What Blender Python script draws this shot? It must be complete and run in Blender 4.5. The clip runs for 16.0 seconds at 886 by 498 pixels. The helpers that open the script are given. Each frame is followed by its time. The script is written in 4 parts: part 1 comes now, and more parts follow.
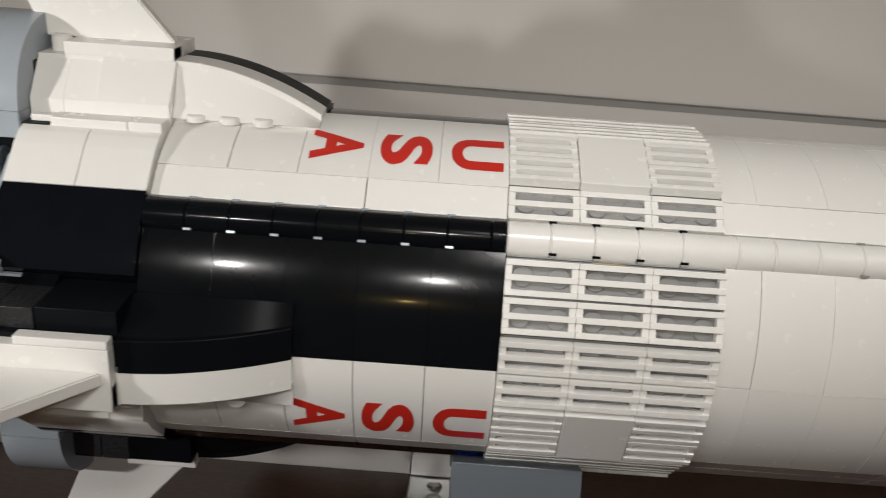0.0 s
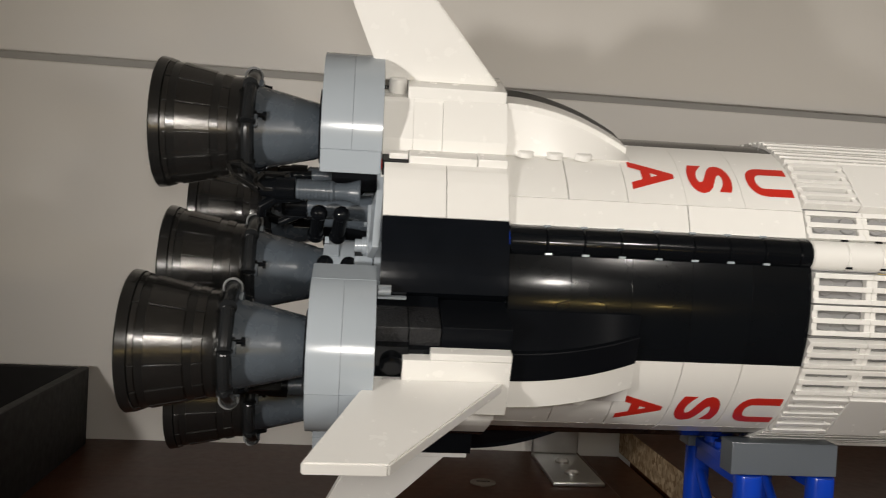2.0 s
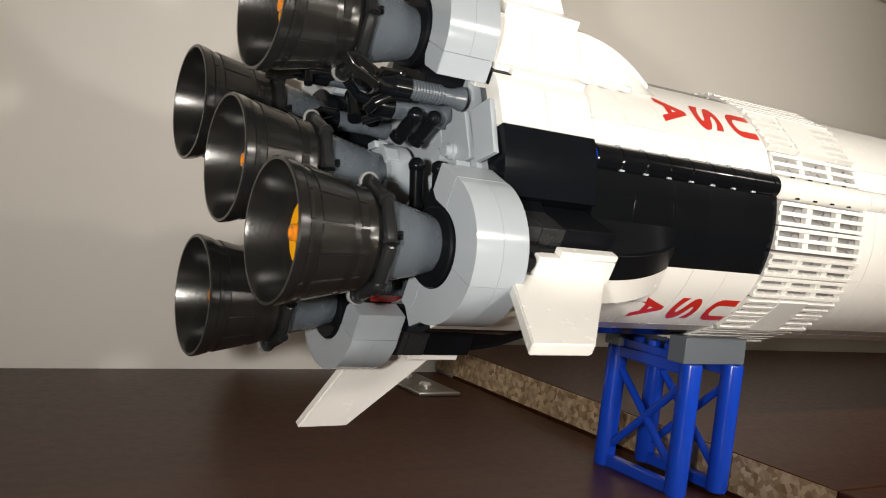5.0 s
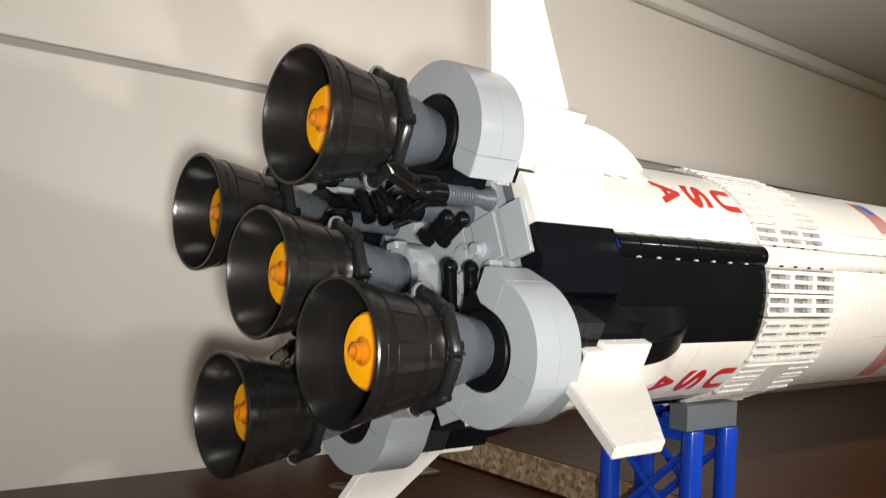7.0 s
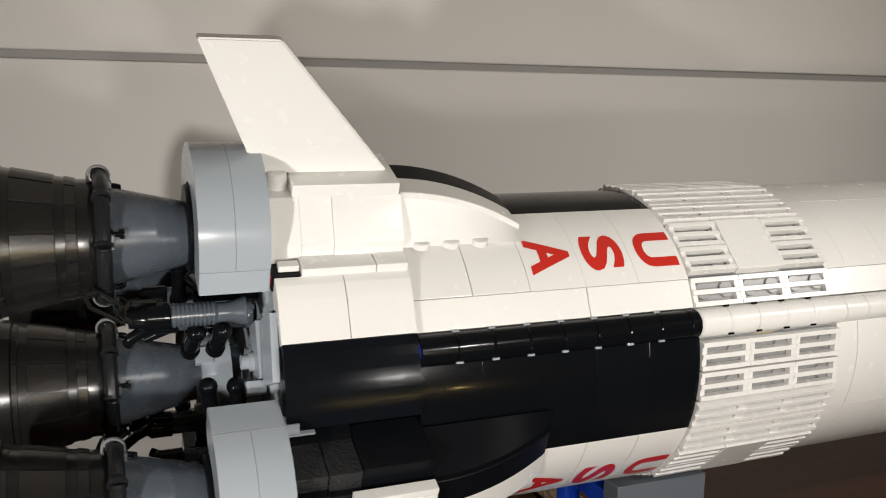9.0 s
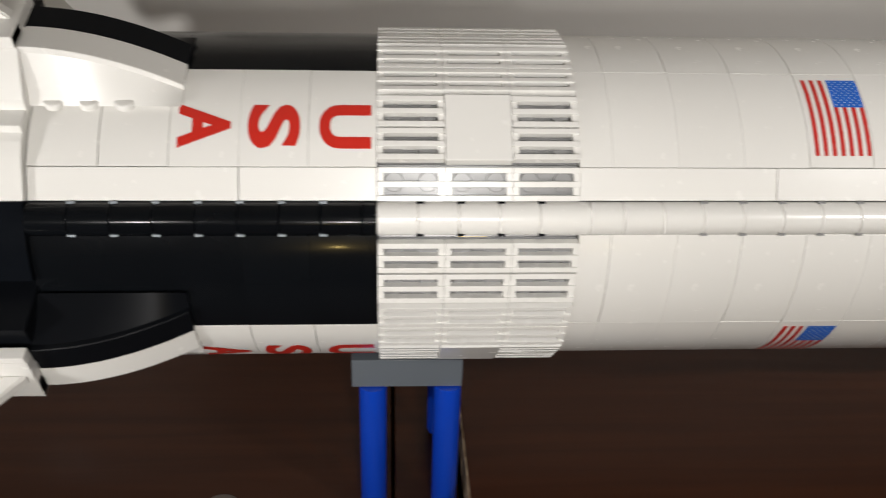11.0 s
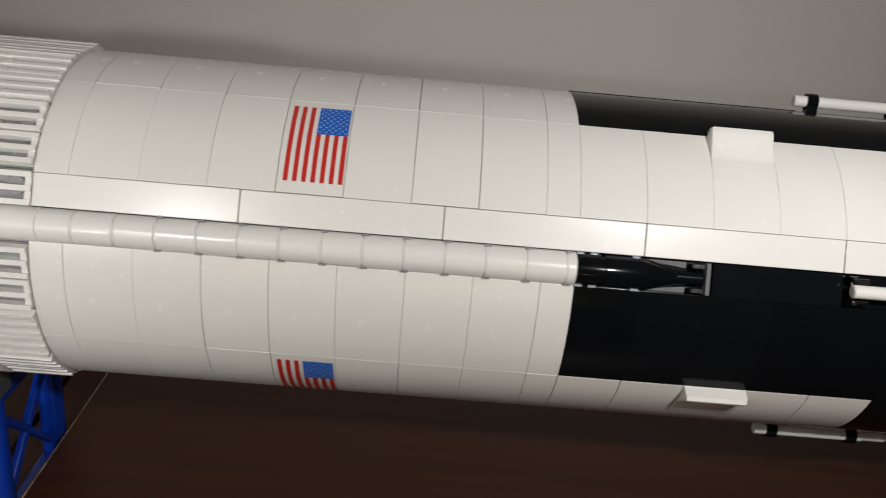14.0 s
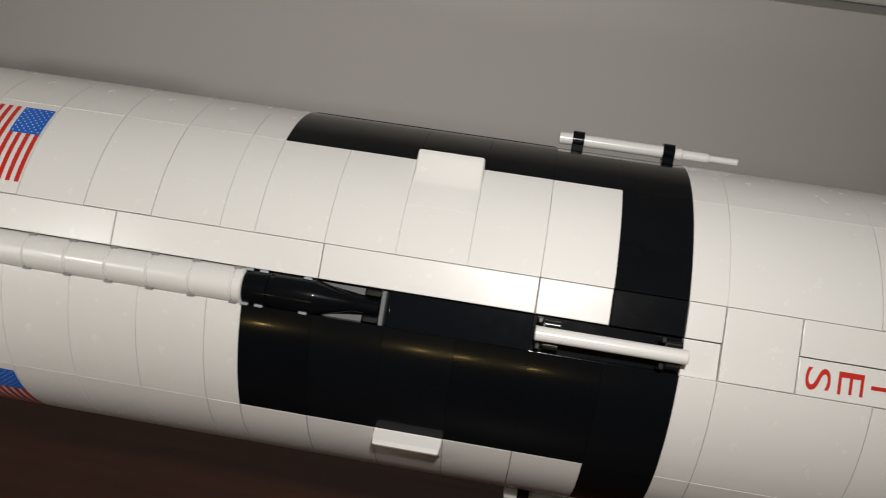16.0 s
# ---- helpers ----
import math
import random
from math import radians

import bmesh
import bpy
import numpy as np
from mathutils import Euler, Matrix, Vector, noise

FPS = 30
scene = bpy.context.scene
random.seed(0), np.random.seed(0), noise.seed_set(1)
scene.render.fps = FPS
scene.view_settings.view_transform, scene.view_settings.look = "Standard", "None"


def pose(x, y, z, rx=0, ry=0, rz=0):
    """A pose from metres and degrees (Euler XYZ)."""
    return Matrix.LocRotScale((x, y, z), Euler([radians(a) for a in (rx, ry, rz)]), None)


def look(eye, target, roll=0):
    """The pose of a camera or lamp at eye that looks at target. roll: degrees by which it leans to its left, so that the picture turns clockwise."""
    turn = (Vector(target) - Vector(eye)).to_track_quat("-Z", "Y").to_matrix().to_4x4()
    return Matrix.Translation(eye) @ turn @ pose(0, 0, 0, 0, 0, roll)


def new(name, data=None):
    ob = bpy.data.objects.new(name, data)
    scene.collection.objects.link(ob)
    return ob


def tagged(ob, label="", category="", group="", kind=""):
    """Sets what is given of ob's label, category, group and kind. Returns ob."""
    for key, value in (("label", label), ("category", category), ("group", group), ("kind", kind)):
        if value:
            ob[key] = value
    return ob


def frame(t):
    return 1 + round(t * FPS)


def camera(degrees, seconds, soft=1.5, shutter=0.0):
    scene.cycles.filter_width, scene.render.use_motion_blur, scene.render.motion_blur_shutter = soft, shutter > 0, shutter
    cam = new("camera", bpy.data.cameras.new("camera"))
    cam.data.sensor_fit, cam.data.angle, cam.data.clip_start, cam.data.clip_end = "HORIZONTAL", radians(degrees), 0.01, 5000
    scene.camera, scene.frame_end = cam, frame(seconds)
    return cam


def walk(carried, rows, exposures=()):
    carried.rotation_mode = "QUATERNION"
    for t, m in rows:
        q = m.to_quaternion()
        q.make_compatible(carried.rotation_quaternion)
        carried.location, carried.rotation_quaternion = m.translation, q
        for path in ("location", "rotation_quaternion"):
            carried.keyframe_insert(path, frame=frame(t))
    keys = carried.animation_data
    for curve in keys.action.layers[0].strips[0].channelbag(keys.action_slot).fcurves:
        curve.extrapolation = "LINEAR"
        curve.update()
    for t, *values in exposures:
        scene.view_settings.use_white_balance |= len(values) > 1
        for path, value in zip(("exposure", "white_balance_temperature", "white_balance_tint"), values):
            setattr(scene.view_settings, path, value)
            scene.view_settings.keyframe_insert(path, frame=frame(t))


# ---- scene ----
cam = camera(53.5, 16.0, soft=1.05, shutter=0.3)
PATH = [
    (0, (-0.01176, -0.23599, 0.00888), (-0.03332, 1.76390, 0.01164), 4.27),
    (0.5, (-0.03480, -0.25108, 0.00731), (-0.04350, 1.74886, 0.01912), 3.96),
    (1, (-0.06204, -0.26255, 0.01433), (-0.00834, 1.73671, 0.00747), 3.73),
    (1.5, (-0.09005, -0.26976, 0.01691), (0.01467, 1.72750, 0.01375), 3.25),
    (2, (-0.11849, -0.26279, 0.01458), (0.07662, 1.72709, -0.03353), 3.08),
    (2.5, (-0.14500, -0.24956, 0.01560), (0.17495, 1.72348, -0.05318), 3.38),
    (3, (-0.15880, -0.25268, 0.01302), (0.29598, 1.69402, -0.04627), 3.47),
    (3.5, (-0.18587, -0.24535, -0.00396), (0.44796, 1.65022, -0.07519), 4.62),
    (3.7, (-0.19063, -0.24943, 0.00331), (0.51461, 1.61707, -0.13390), 5.38),
    (5.8, (-0.27410, -0.21927, -0.01222), (0.93090, 1.37652, -0.04983), 5.93),
    (6, (-0.27789, -0.21646, -0.01001), (0.95443, 1.35861, -0.03352), 5.56),
    (6.5, (-0.29928, -0.21389, -0.01357), (0.97759, 1.32545, -0.02064), 5.29),
    (7, (-0.28098, -0.20946, 0.00405), (0.98514, 1.33836, 0.03864), 3.03),
    (7.5, (-0.26118, -0.21914, 0.02481), (0.91842, 1.39226, -0.08451), 1.28),
    (8, (-0.22941, -0.22161, 0.04107), (0.89827, 1.42140, -0.12881), 0.84),
    (10.3, (-0.06186, -0.24364, 0.09378), (0.12686, 1.61006, -0.63298), 0.92),
    (10.5, (-0.05148, -0.23719, 0.09436), (0.14016, 1.58873, -0.69892), 1.53),
    (11, (0.00303, -0.22824, 0.10379), (0.12315, 1.53505, -0.83236), 1.87),
    (11.5, (0.03128, -0.23318, 0.10170), (0.11811, 1.52373, -0.84999), 2.69),
    (12, (0.04801, -0.23348, 0.10127), (0.12033, 1.52537, -0.84807), 3.27),
    (12.5, (0.07309, -0.23055, 0.09599), (0.15839, 1.56920, -0.77213), 4.02),
    (13, (0.10512, -0.22796, 0.09703), (0.14107, 1.57846, -0.76061), 3.98),
    (13.5, (0.12342, -0.22788, 0.09786), (0.14261, 1.58927, -0.73735), 4.35),
    (14, (0.13857, -0.23108, 0.09709), (0.19398, 1.60547, -0.69285), 5.64),
    (14.5, (0.16521, -0.22699, 0.09425), (0.18507, 1.62550, -0.65933), 6.49),
    (15, (0.17876, -0.22509, 0.09493), (0.19491, 1.63583, -0.63770), 7.38),
    (15.5, (0.20638, -0.22011, 0.09321), (0.15009, 1.65719, -0.59422), 7.99),
    (16, (0.23393, -0.21749, 0.08873), (0.06866, 1.67095, -0.54882), 7.51),
]
walk(cam, [(t, look(eye, target, roll)) for t, eye, target, roll in PATH],
     exposures=[(0, -0.03, 6500, 10), (0.5, 0.07, 6500, 10), (1, 0.1, 6550, 10), (2, 0.11, 6800, 10), (3.5, 0.08, 6850, 10), (5.8, 1.08, 6950, 10), (7.0, 0.94, 6850, 10), (7.5, 0.72, 6700, 10), (8.0, 0.28, 6650, 10),
                (10.3, 0.25, 6600, 10), (12, 0.05, 6350, 10), (13.2, -0.10, 6450, 10), (14, -0.10, 6450, 10), (16, -0.14, 6500, 10)])

# ---------------------------------------------------------------- light
world = bpy.data.worlds.new("world")
scene.world = world
world.use_nodes = True
world.node_tree.nodes["Background"].inputs[0].default_value = (1.0, 0.93, 0.82, 1)
world.node_tree.nodes["Background"].inputs[1].default_value = 0.02


def lamp(name, kind, place, target, power, size, colour):
    data = bpy.data.lights.new(name, kind)
    data.energy, data.color = power, colour
    if kind == "AREA":
        data.shape, data.size = "DISK", size
    else:
        data.shadow_soft_size = size
    ob = new(name, data)
    ob.matrix_world = look(place, target)
    return ob


# five fixed lamps beside the model, standing in for one small torch that moves
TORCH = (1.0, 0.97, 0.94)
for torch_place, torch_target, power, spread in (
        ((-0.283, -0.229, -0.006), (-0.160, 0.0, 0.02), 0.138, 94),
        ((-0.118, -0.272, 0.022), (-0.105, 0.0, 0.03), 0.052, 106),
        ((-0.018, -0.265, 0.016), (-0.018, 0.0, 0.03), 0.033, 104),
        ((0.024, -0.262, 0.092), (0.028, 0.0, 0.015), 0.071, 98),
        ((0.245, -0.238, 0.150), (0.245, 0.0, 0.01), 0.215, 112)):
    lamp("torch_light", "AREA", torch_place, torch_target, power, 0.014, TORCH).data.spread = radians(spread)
# warm bulbs across the room, seen as streaks in the glossy black panels
for bulb_x, power in ((-0.062, 0.32), (0.135, 0.25), (0.19, 0.25), (0.275, 0.2)):
    lamp("room_bulb", "POINT", (bulb_x, -0.905, -0.165), (0, 0, 0), power, 0.0065, (1.0, 0.72, 0.24))

# ---------------------------------------------------------------- materials


def material(name, colour, rough=0.4, metal=0.0, vary=0.06, scale=60.0, bump=0.0, bump_scale=400.0, coat=0.0, spec=0.5):
    m = bpy.data.materials.new(name)
    m.use_nodes = True
    nt = m.node_tree
    b = nt.nodes["Principled BSDF"]
    b.inputs["Roughness"].default_value = rough
    b.inputs["Metallic"].default_value = metal
    b.inputs["Coat Weight"].default_value = coat
    b.inputs["Specular IOR Level"].default_value = spec
    tc = nt.nodes.new("ShaderNodeTexCoord")
    n1 = nt.nodes.new("ShaderNodeTexNoise")
    n1.inputs["Scale"].default_value, n1.inputs["Detail"].default_value = scale, 5
    nt.links.new(tc.outputs["Object"], n1.inputs["Vector"])
    info = nt.nodes.new("ShaderNodeObjectInfo")
    add = nt.nodes.new("ShaderNodeMath")
    add.operation = "MULTIPLY_ADD"
    nt.links.new(info.outputs["Random"], add.inputs[0])
    add.inputs[1].default_value = 0.5
    nt.links.new(n1.outputs["Fac"], add.inputs[2])
    mix = nt.nodes.new("ShaderNodeMix")
    mix.data_type = "RGBA"
    mix.inputs["A"].default_value = (*[c * (1 - vary) for c in colour], 1)
    mix.inputs["B"].default_value = (*[min(1, c * (1 + vary)) for c in colour], 1)
    nt.links.new(add.outputs[0], mix.inputs["Factor"])
    nt.links.new(mix.outputs["Result"], b.inputs["Base Color"])
    if bump:
        n2 = nt.nodes.new("ShaderNodeTexNoise")
        n2.inputs["Scale"].default_value, n2.inputs["Detail"].default_value = bump_scale, 3
        nt.links.new(tc.outputs["Object"], n2.inputs["Vector"])
        bp = nt.nodes.new("ShaderNodeBump")
        bp.inputs["Strength"].default_value, bp.inputs["Distance"].default_value = bump, 0.0004
        nt.links.new(n2.outputs["Fac"], bp.inputs["Height"])
        nt.links.new(bp.outputs["Normal"], b.inputs["Normal"])
    n3 = nt.nodes.new("ShaderNodeTexNoise")
    n3.inputs["Scale"].default_value, n3.inputs["Detail"].default_value = scale * 4, 4
    nt.links.new(tc.outputs["Object"], n3.inputs["Vector"])
    mr = nt.nodes.new("ShaderNodeMapRange")
    mr.inputs["To Min"].default_value, mr.inputs["To Max"].default_value = rough * 0.8, min(1, rough * 1.25)
    nt.links.new(n3.outputs["Fac"], mr.inputs["Value"])
    nt.links.new(mr.outputs["Result"], b.inputs["Roughness"])
    return m


WHITE = material("white_plastic", (0.79, 0.78, 0.75), 0.25, vary=0.02, coat=0.07)
WHITE.node_tree.nodes["Principled BSDF"].inputs["Coat Roughness"].default_value = 0.06
BLACK = material("black_plastic", (0.0036, 0.0043, 0.0054), 0.16, vary=0.25, bump=0.03, bump_scale=120, spec=0.12, coat=0.12)
BLACK.node_tree.nodes["Principled BSDF"].inputs["Coat Roughness"].default_value = 0.065
# a handled satin face: scuffs and dust break the sheen
SATIN = material("black_scuffed_plastic", (0.0038, 0.0047, 0.0064), 0.13, vary=0.3, scale=140, bump=0.05, bump_scale=260, spec=0.10)
BLACK_MATT = material("black_satin_plastic", (0.0042, 0.0049, 0.0064), 0.36, vary=0.15, spec=0.1)
BLACK_ROUGH = material("black_grained_plastic", (0.014, 0.0145, 0.016), 0.42, vary=0.5, scale=500, spec=0.4, bump=0.9, bump_scale=1100)
LGREY = material("light_grey_plastic", (0.335, 0.375, 0.412), 0.17, vary=0.04, bump=0.04, bump_scale=150)
DGREY = material("dark_grey_plastic", (0.070, 0.085, 0.102), 0.26, vary=0.06, bump=0.04, bump_scale=150)
BELL = material("dark_pearl_plastic", (0.034, 0.034, 0.0335), 0.23, metal=0.75, spec=0.5, vary=0.15, bump=0.1, bump_scale=900, coat=0.35)
BELL.node_tree.nodes["Principled BSDF"].inputs["Coat Roughness"].default_value = 0.16
PANEL = material("pearl_panel_plastic", (0.060, 0.0585, 0.0565), 0.23, metal=0.85, vary=0.25, scale=220, bump=0.12, bump_scale=700)
PEARL = material("dark_pearl_pipe_plastic", (0.011, 0.012, 0.013), 0.24, spec=0.4, vary=0.1)
SLATE = material("slate_plastic", (0.12, 0.137, 0.156), 0.3, vary=0.06)
BLUE = material("blue_plastic", (0.005, 0.055, 0.50), 0.2, vary=0.08)
RED = material("red_print", (0.55, 0.025, 0.015), 0.3, vary=0.05)
FLAG_BLUE = material("blue_print", (0.0006, 0.115, 0.56), 0.4, vary=0.05)
CLEAR_GREY = material("grey_clip_plastic", (0.42, 0.43, 0.44), 0.08, vary=0.1)
CLEAR_GREY.node_tree.nodes["Principled BSDF"].inputs["Transmission Weight"].default_value = 0.6
YELLOW = material("yellow_plastic", (0.65, 0.42, 0.02), 0.25)

HUB = material("clear_orange_hub", (1.0, 0.36, 0.02), 0.09, vary=0.05, coat=0.6)
HUB.node_tree.nodes["Principled BSDF"].inputs["Transmission Weight"].default_value = 0.55
ORANGE = bpy.data.materials.new("trans_orange")
ORANGE.use_nodes = True
_b = ORANGE.node_tree.nodes["Principled BSDF"]
_b.inputs["Base Color"].default_value = (1.0, 0.44, 0.008, 1)
_b.inputs["Roughness"].default_value = 0.06
_b.inputs["Transmission Weight"].default_value = 0.05
_b.inputs["Subsurface Weight"].default_value = 0.0

PLASTER = material("wall_plaster", (0.78, 0.755, 0.715), 0.75, vary=0.04, scale=6, bump=0.25, bump_scale=120)
CEIL = material("ceiling_paint", (0.78, 0.755, 0.72), 0.8, vary=0.03, scale=5, bump=0.2, bump_scale=90)
JOINT = material("joint_filler", (0.36, 0.35, 0.33), 0.85, vary=0.1, scale=40)
TRIM = material("trim_paint", (0.78, 0.77, 0.74), 0.6, vary=0.03, scale=9)
STEEL = material("zinc_steel", (0.55, 0.55, 0.54), 0.3, metal=1.0, vary=0.1, scale=90)
CAP = material("grey_cap_plastic", (0.15, 0.125, 0.105), 0.5, vary=0.08)
BOX_DARK = material("dark_box_board", (0.0065, 0.0056, 0.0050), 0.55, vary=0.2, spec=0.22)
FLOOR = material("floor_wood", (0.20, 0.13, 0.08), 0.5, vary=0.2, scale=3)


def wood(name, dark, light, rough):
    m = material(name, light, rough, vary=0.0, bump=0.15, bump_scale=60)
    nt = m.node_tree
    b = nt.nodes["Principled BSDF"]
    tc = nt.nodes.new("ShaderNodeTexCoord")
    mp = nt.nodes.new("ShaderNodeMapping")
    mp.inputs["Scale"].default_value = (4, 70, 70)
    nt.links.new(tc.outputs["Object"], mp.inputs["Vector"])
    nz = nt.nodes.new("ShaderNodeTexNoise")
    nz.inputs["Scale"].default_value, nz.inputs["Detail"].default_value, nz.inputs["Distortion"].default_value = 2.0, 8, 0.6
    nt.links.new(mp.outputs["Vector"], nz.inputs["Vector"])
    rp = nt.nodes.new("ShaderNodeValToRGB")
    rp.color_ramp.elements[0].position, rp.color_ramp.elements[0].color = 0.25, (*dark, 1)
    rp.color_ramp.elements[1].position, rp.color_ramp.elements[1].color = 0.8, (*light, 1)
    nt.links.new(nz.outputs["Fac"], rp.inputs["Fac"])
    nt.links.new(rp.outputs["Color"], b.inputs["Base Color"])
    return m


BACKING = material("grey_backing_plastic", (0.25, 0.25, 0.25), 0.3, vary=0.06)
WOOD = wood("brown_veneer", (0.032, 0.0092, 0.0033), (0.062, 0.0190, 0.0072), 0.34)
WOOD.node_tree.nodes["Principled BSDF"].inputs["Specular IOR Level"].default_value = 0.24


def chip_material():
    m = material("raw_chipboard", (0.45, 0.33, 0.20), 0.85, vary=0.1, bump=0.8, bump_scale=900)
    nt = m.node_tree
    b = nt.nodes["Principled BSDF"]
    tc = nt.nodes.new("ShaderNodeTexCoord")
    vo = nt.nodes.new("ShaderNodeTexVoronoi")
    vo.inputs["Scale"].default_value = 420
    nt.links.new(tc.outputs["Object"], vo.inputs["Vector"])
    nz = nt.nodes.new("ShaderNodeTexNoise")
    nz.inputs["Scale"].default_value, nz.inputs["Detail"].default_value = 160, 6
    nt.links.new(tc.outputs["Object"], nz.inputs["Vector"])
    mx = nt.nodes.new("ShaderNodeMath")
    mx.operation = "MULTIPLY"
    nt.links.new(vo.outputs["Color"], mx.inputs[0])
    nt.links.new(nz.outputs["Fac"], mx.inputs[1])
    rp = nt.nodes.new("ShaderNodeValToRGB")
    rp.color_ramp.elements[0].position, rp.color_ramp.elements[0].color = 0.08, (0.22, 0.14, 0.07, 1)
    rp.color_ramp.elements[1].position, rp.color_ramp.elements[1].color = 0.45, (0.52, 0.40, 0.26, 1)
    nt.links.new(mx.outputs[0], rp.inputs["Fac"])
    nt.links.new(rp.outputs["Color"], b.inputs["Base Color"])
    return m


CHIP = chip_material()

# ---------------------------------------------------------------- mesh helpers
P = 0.008          # stud pitch
R = 0.0445         # skin radius


def finish(bm, name, mat, angle=20, smooth=True):
    me = bpy.data.meshes.new(name)
    bmesh.ops.recalc_face_normals(bm, faces=bm.faces[:])
    for f in bm.faces:
        f.smooth = smooth
    bm.to_mesh(me)
    bm.free()
    me.materials.append(mat)
    me.set_sharp_from_angle(angle=radians(angle))
    return me


def part(name, bm, mat, parent, label="", angle=20):
    ob = new(name, finish(bm, name, mat, angle) if isinstance(bm, bmesh.types.BMesh) else bm)
    ob.parent = parent
    if label:
        ob["label"] = label
    return ob


def place(ob, x=0.0, a=0.0):
    """Slides a part along the axis and turns it round the axis to the angle a (degrees)."""
    ob.location.x = x
    ob.rotation_euler.x = radians(-a)
    return ob


def empty(name, m, label="", category="", group=""):
    ob = new(name)
    ob.empty_display_size = 0.01
    ob.matrix_world = m
    return tagged(ob, label, category, group)


def add_box(bm, x0, x1, y0, y1, z0, z1, bevel=0.0, m=None):
    r = bmesh.ops.create_cube(bm, size=1)
    vs = r["verts"]
    for v in vs:
        v.co = Vector((x0 + (v.co.x + .5) * (x1 - x0), y0 + (v.co.y + .5) * (y1 - y0), z0 + (v.co.z + .5) * (z1 - z0)))
    if bevel:
        es = list({e for v in vs for e in v.link_edges})
        out = bmesh.ops.bevel(bm, geom=es, offset=bevel, segments=2, profile=0.5, affect="EDGES")
        vs = list({v for f in out["faces"] for v in f.verts} | {v for v in vs if v.is_valid})
    if m is not None:
        bmesh.ops.transform(bm, matrix=m, verts=vs)
    return vs


def add_lathe(bm, profile, n=32, m=None, closed=False):
    """Turns a list of (x, r) round the x axis."""
    n = max(n, 20)
    rings = []
    for x, r in profile:
        rings.append([bm.verts.new((x, -r * math.cos(2 * math.pi * i / n), r * math.sin(2 * math.pi * i / n))) for i in range(n)])
    pairs = list(zip(rings[:-1], rings[1:]))
    if closed:
        pairs.append((rings[-1], rings[0]))
    for p, q in pairs:
        for i in range(n):
            bm.faces.new((p[i], p[(i + 1) % n], q[(i + 1) % n], q[i]))
    if not closed:
        for ring in (rings[0], rings[-1]):
            bm.faces.new(ring)
    vs = [v for ring in rings for v in ring]
    if m is not None:
        bmesh.ops.transform(bm, matrix=m, verts=vs)
    return vs


def add_tube(bm, points, r, n=12):
    """A round tube along a list of points."""
    n = max(n, 20)
    pts = [Vector(p) for p in points]
    rings = []
    up = Vector((0.13, 0.37, 0.92))
    for i, p in enumerate(pts):
        d = (pts[min(i + 1, len(pts) - 1)] - pts[max(i - 1, 0)]).normalized()
        s = d.cross(up).normalized()
        u = s.cross(d)
        rings.append([bm.verts.new(p + r * (math.cos(2 * math.pi * k / n) * s + math.sin(2 * math.pi * k / n) * u)) for k in range(n)])
    for p, q in zip(rings[:-1], rings[1:]):
        for i in range(n):
            bm.faces.new((p[i], p[(i + 1) % n], q[(i + 1) % n], q[i]))
    bm.faces.new(rings[0])
    bm.faces.new(rings[-1])


def arc_panel(length, a0, a1, radius, thick, n=9, gap=0.00004, bevel=0.00012):
    """A curved skin panel along x from 0 to length, between two angles."""
    bm = bmesh.new()
    ga = math.degrees(gap / radius)
    rows = []
    for k in range(n + 1):
        a = radians(a0 + ga + (a1 - a0 - 2 * ga) * k / n)
        rows.append([bm.verts.new((x, -r * math.cos(a), r * math.sin(a))) for x, r in ((gap, radius), (length - gap, radius), (length - gap, radius - thick), (gap, radius - thick))])
    outer = []
    for p, q in zip(rows[:-1], rows[1:]):
        for i in range(4):
            f = bm.faces.new((p[i], p[(i + 1) % 4], q[(i + 1) % 4], q[i]))
            if i == 0:
                outer.append(f)
    bm.faces.new(rows[0])
    bm.faces.new(rows[-1])
    if bevel:
        edge = [e for e in bm.edges if sum(f in outer for f in e.link_faces) == 1]
        bmesh.ops.bevel(bm, geom=edge, offset=bevel, segments=2, profile=0.6, affect="EDGES")
    return bm


# ---------------------------------------------------------------- the room
TABLE = -0.1002    # top of the cabinet under the model
WALL_Y, WALL_K = 0.1979, 0.0362
CEILING = 0.2153


def structure(name, bm, mat, label, category):
    ob = new(name, finish(bm, name, mat))
    return tagged(ob, label, category, "", "structure")


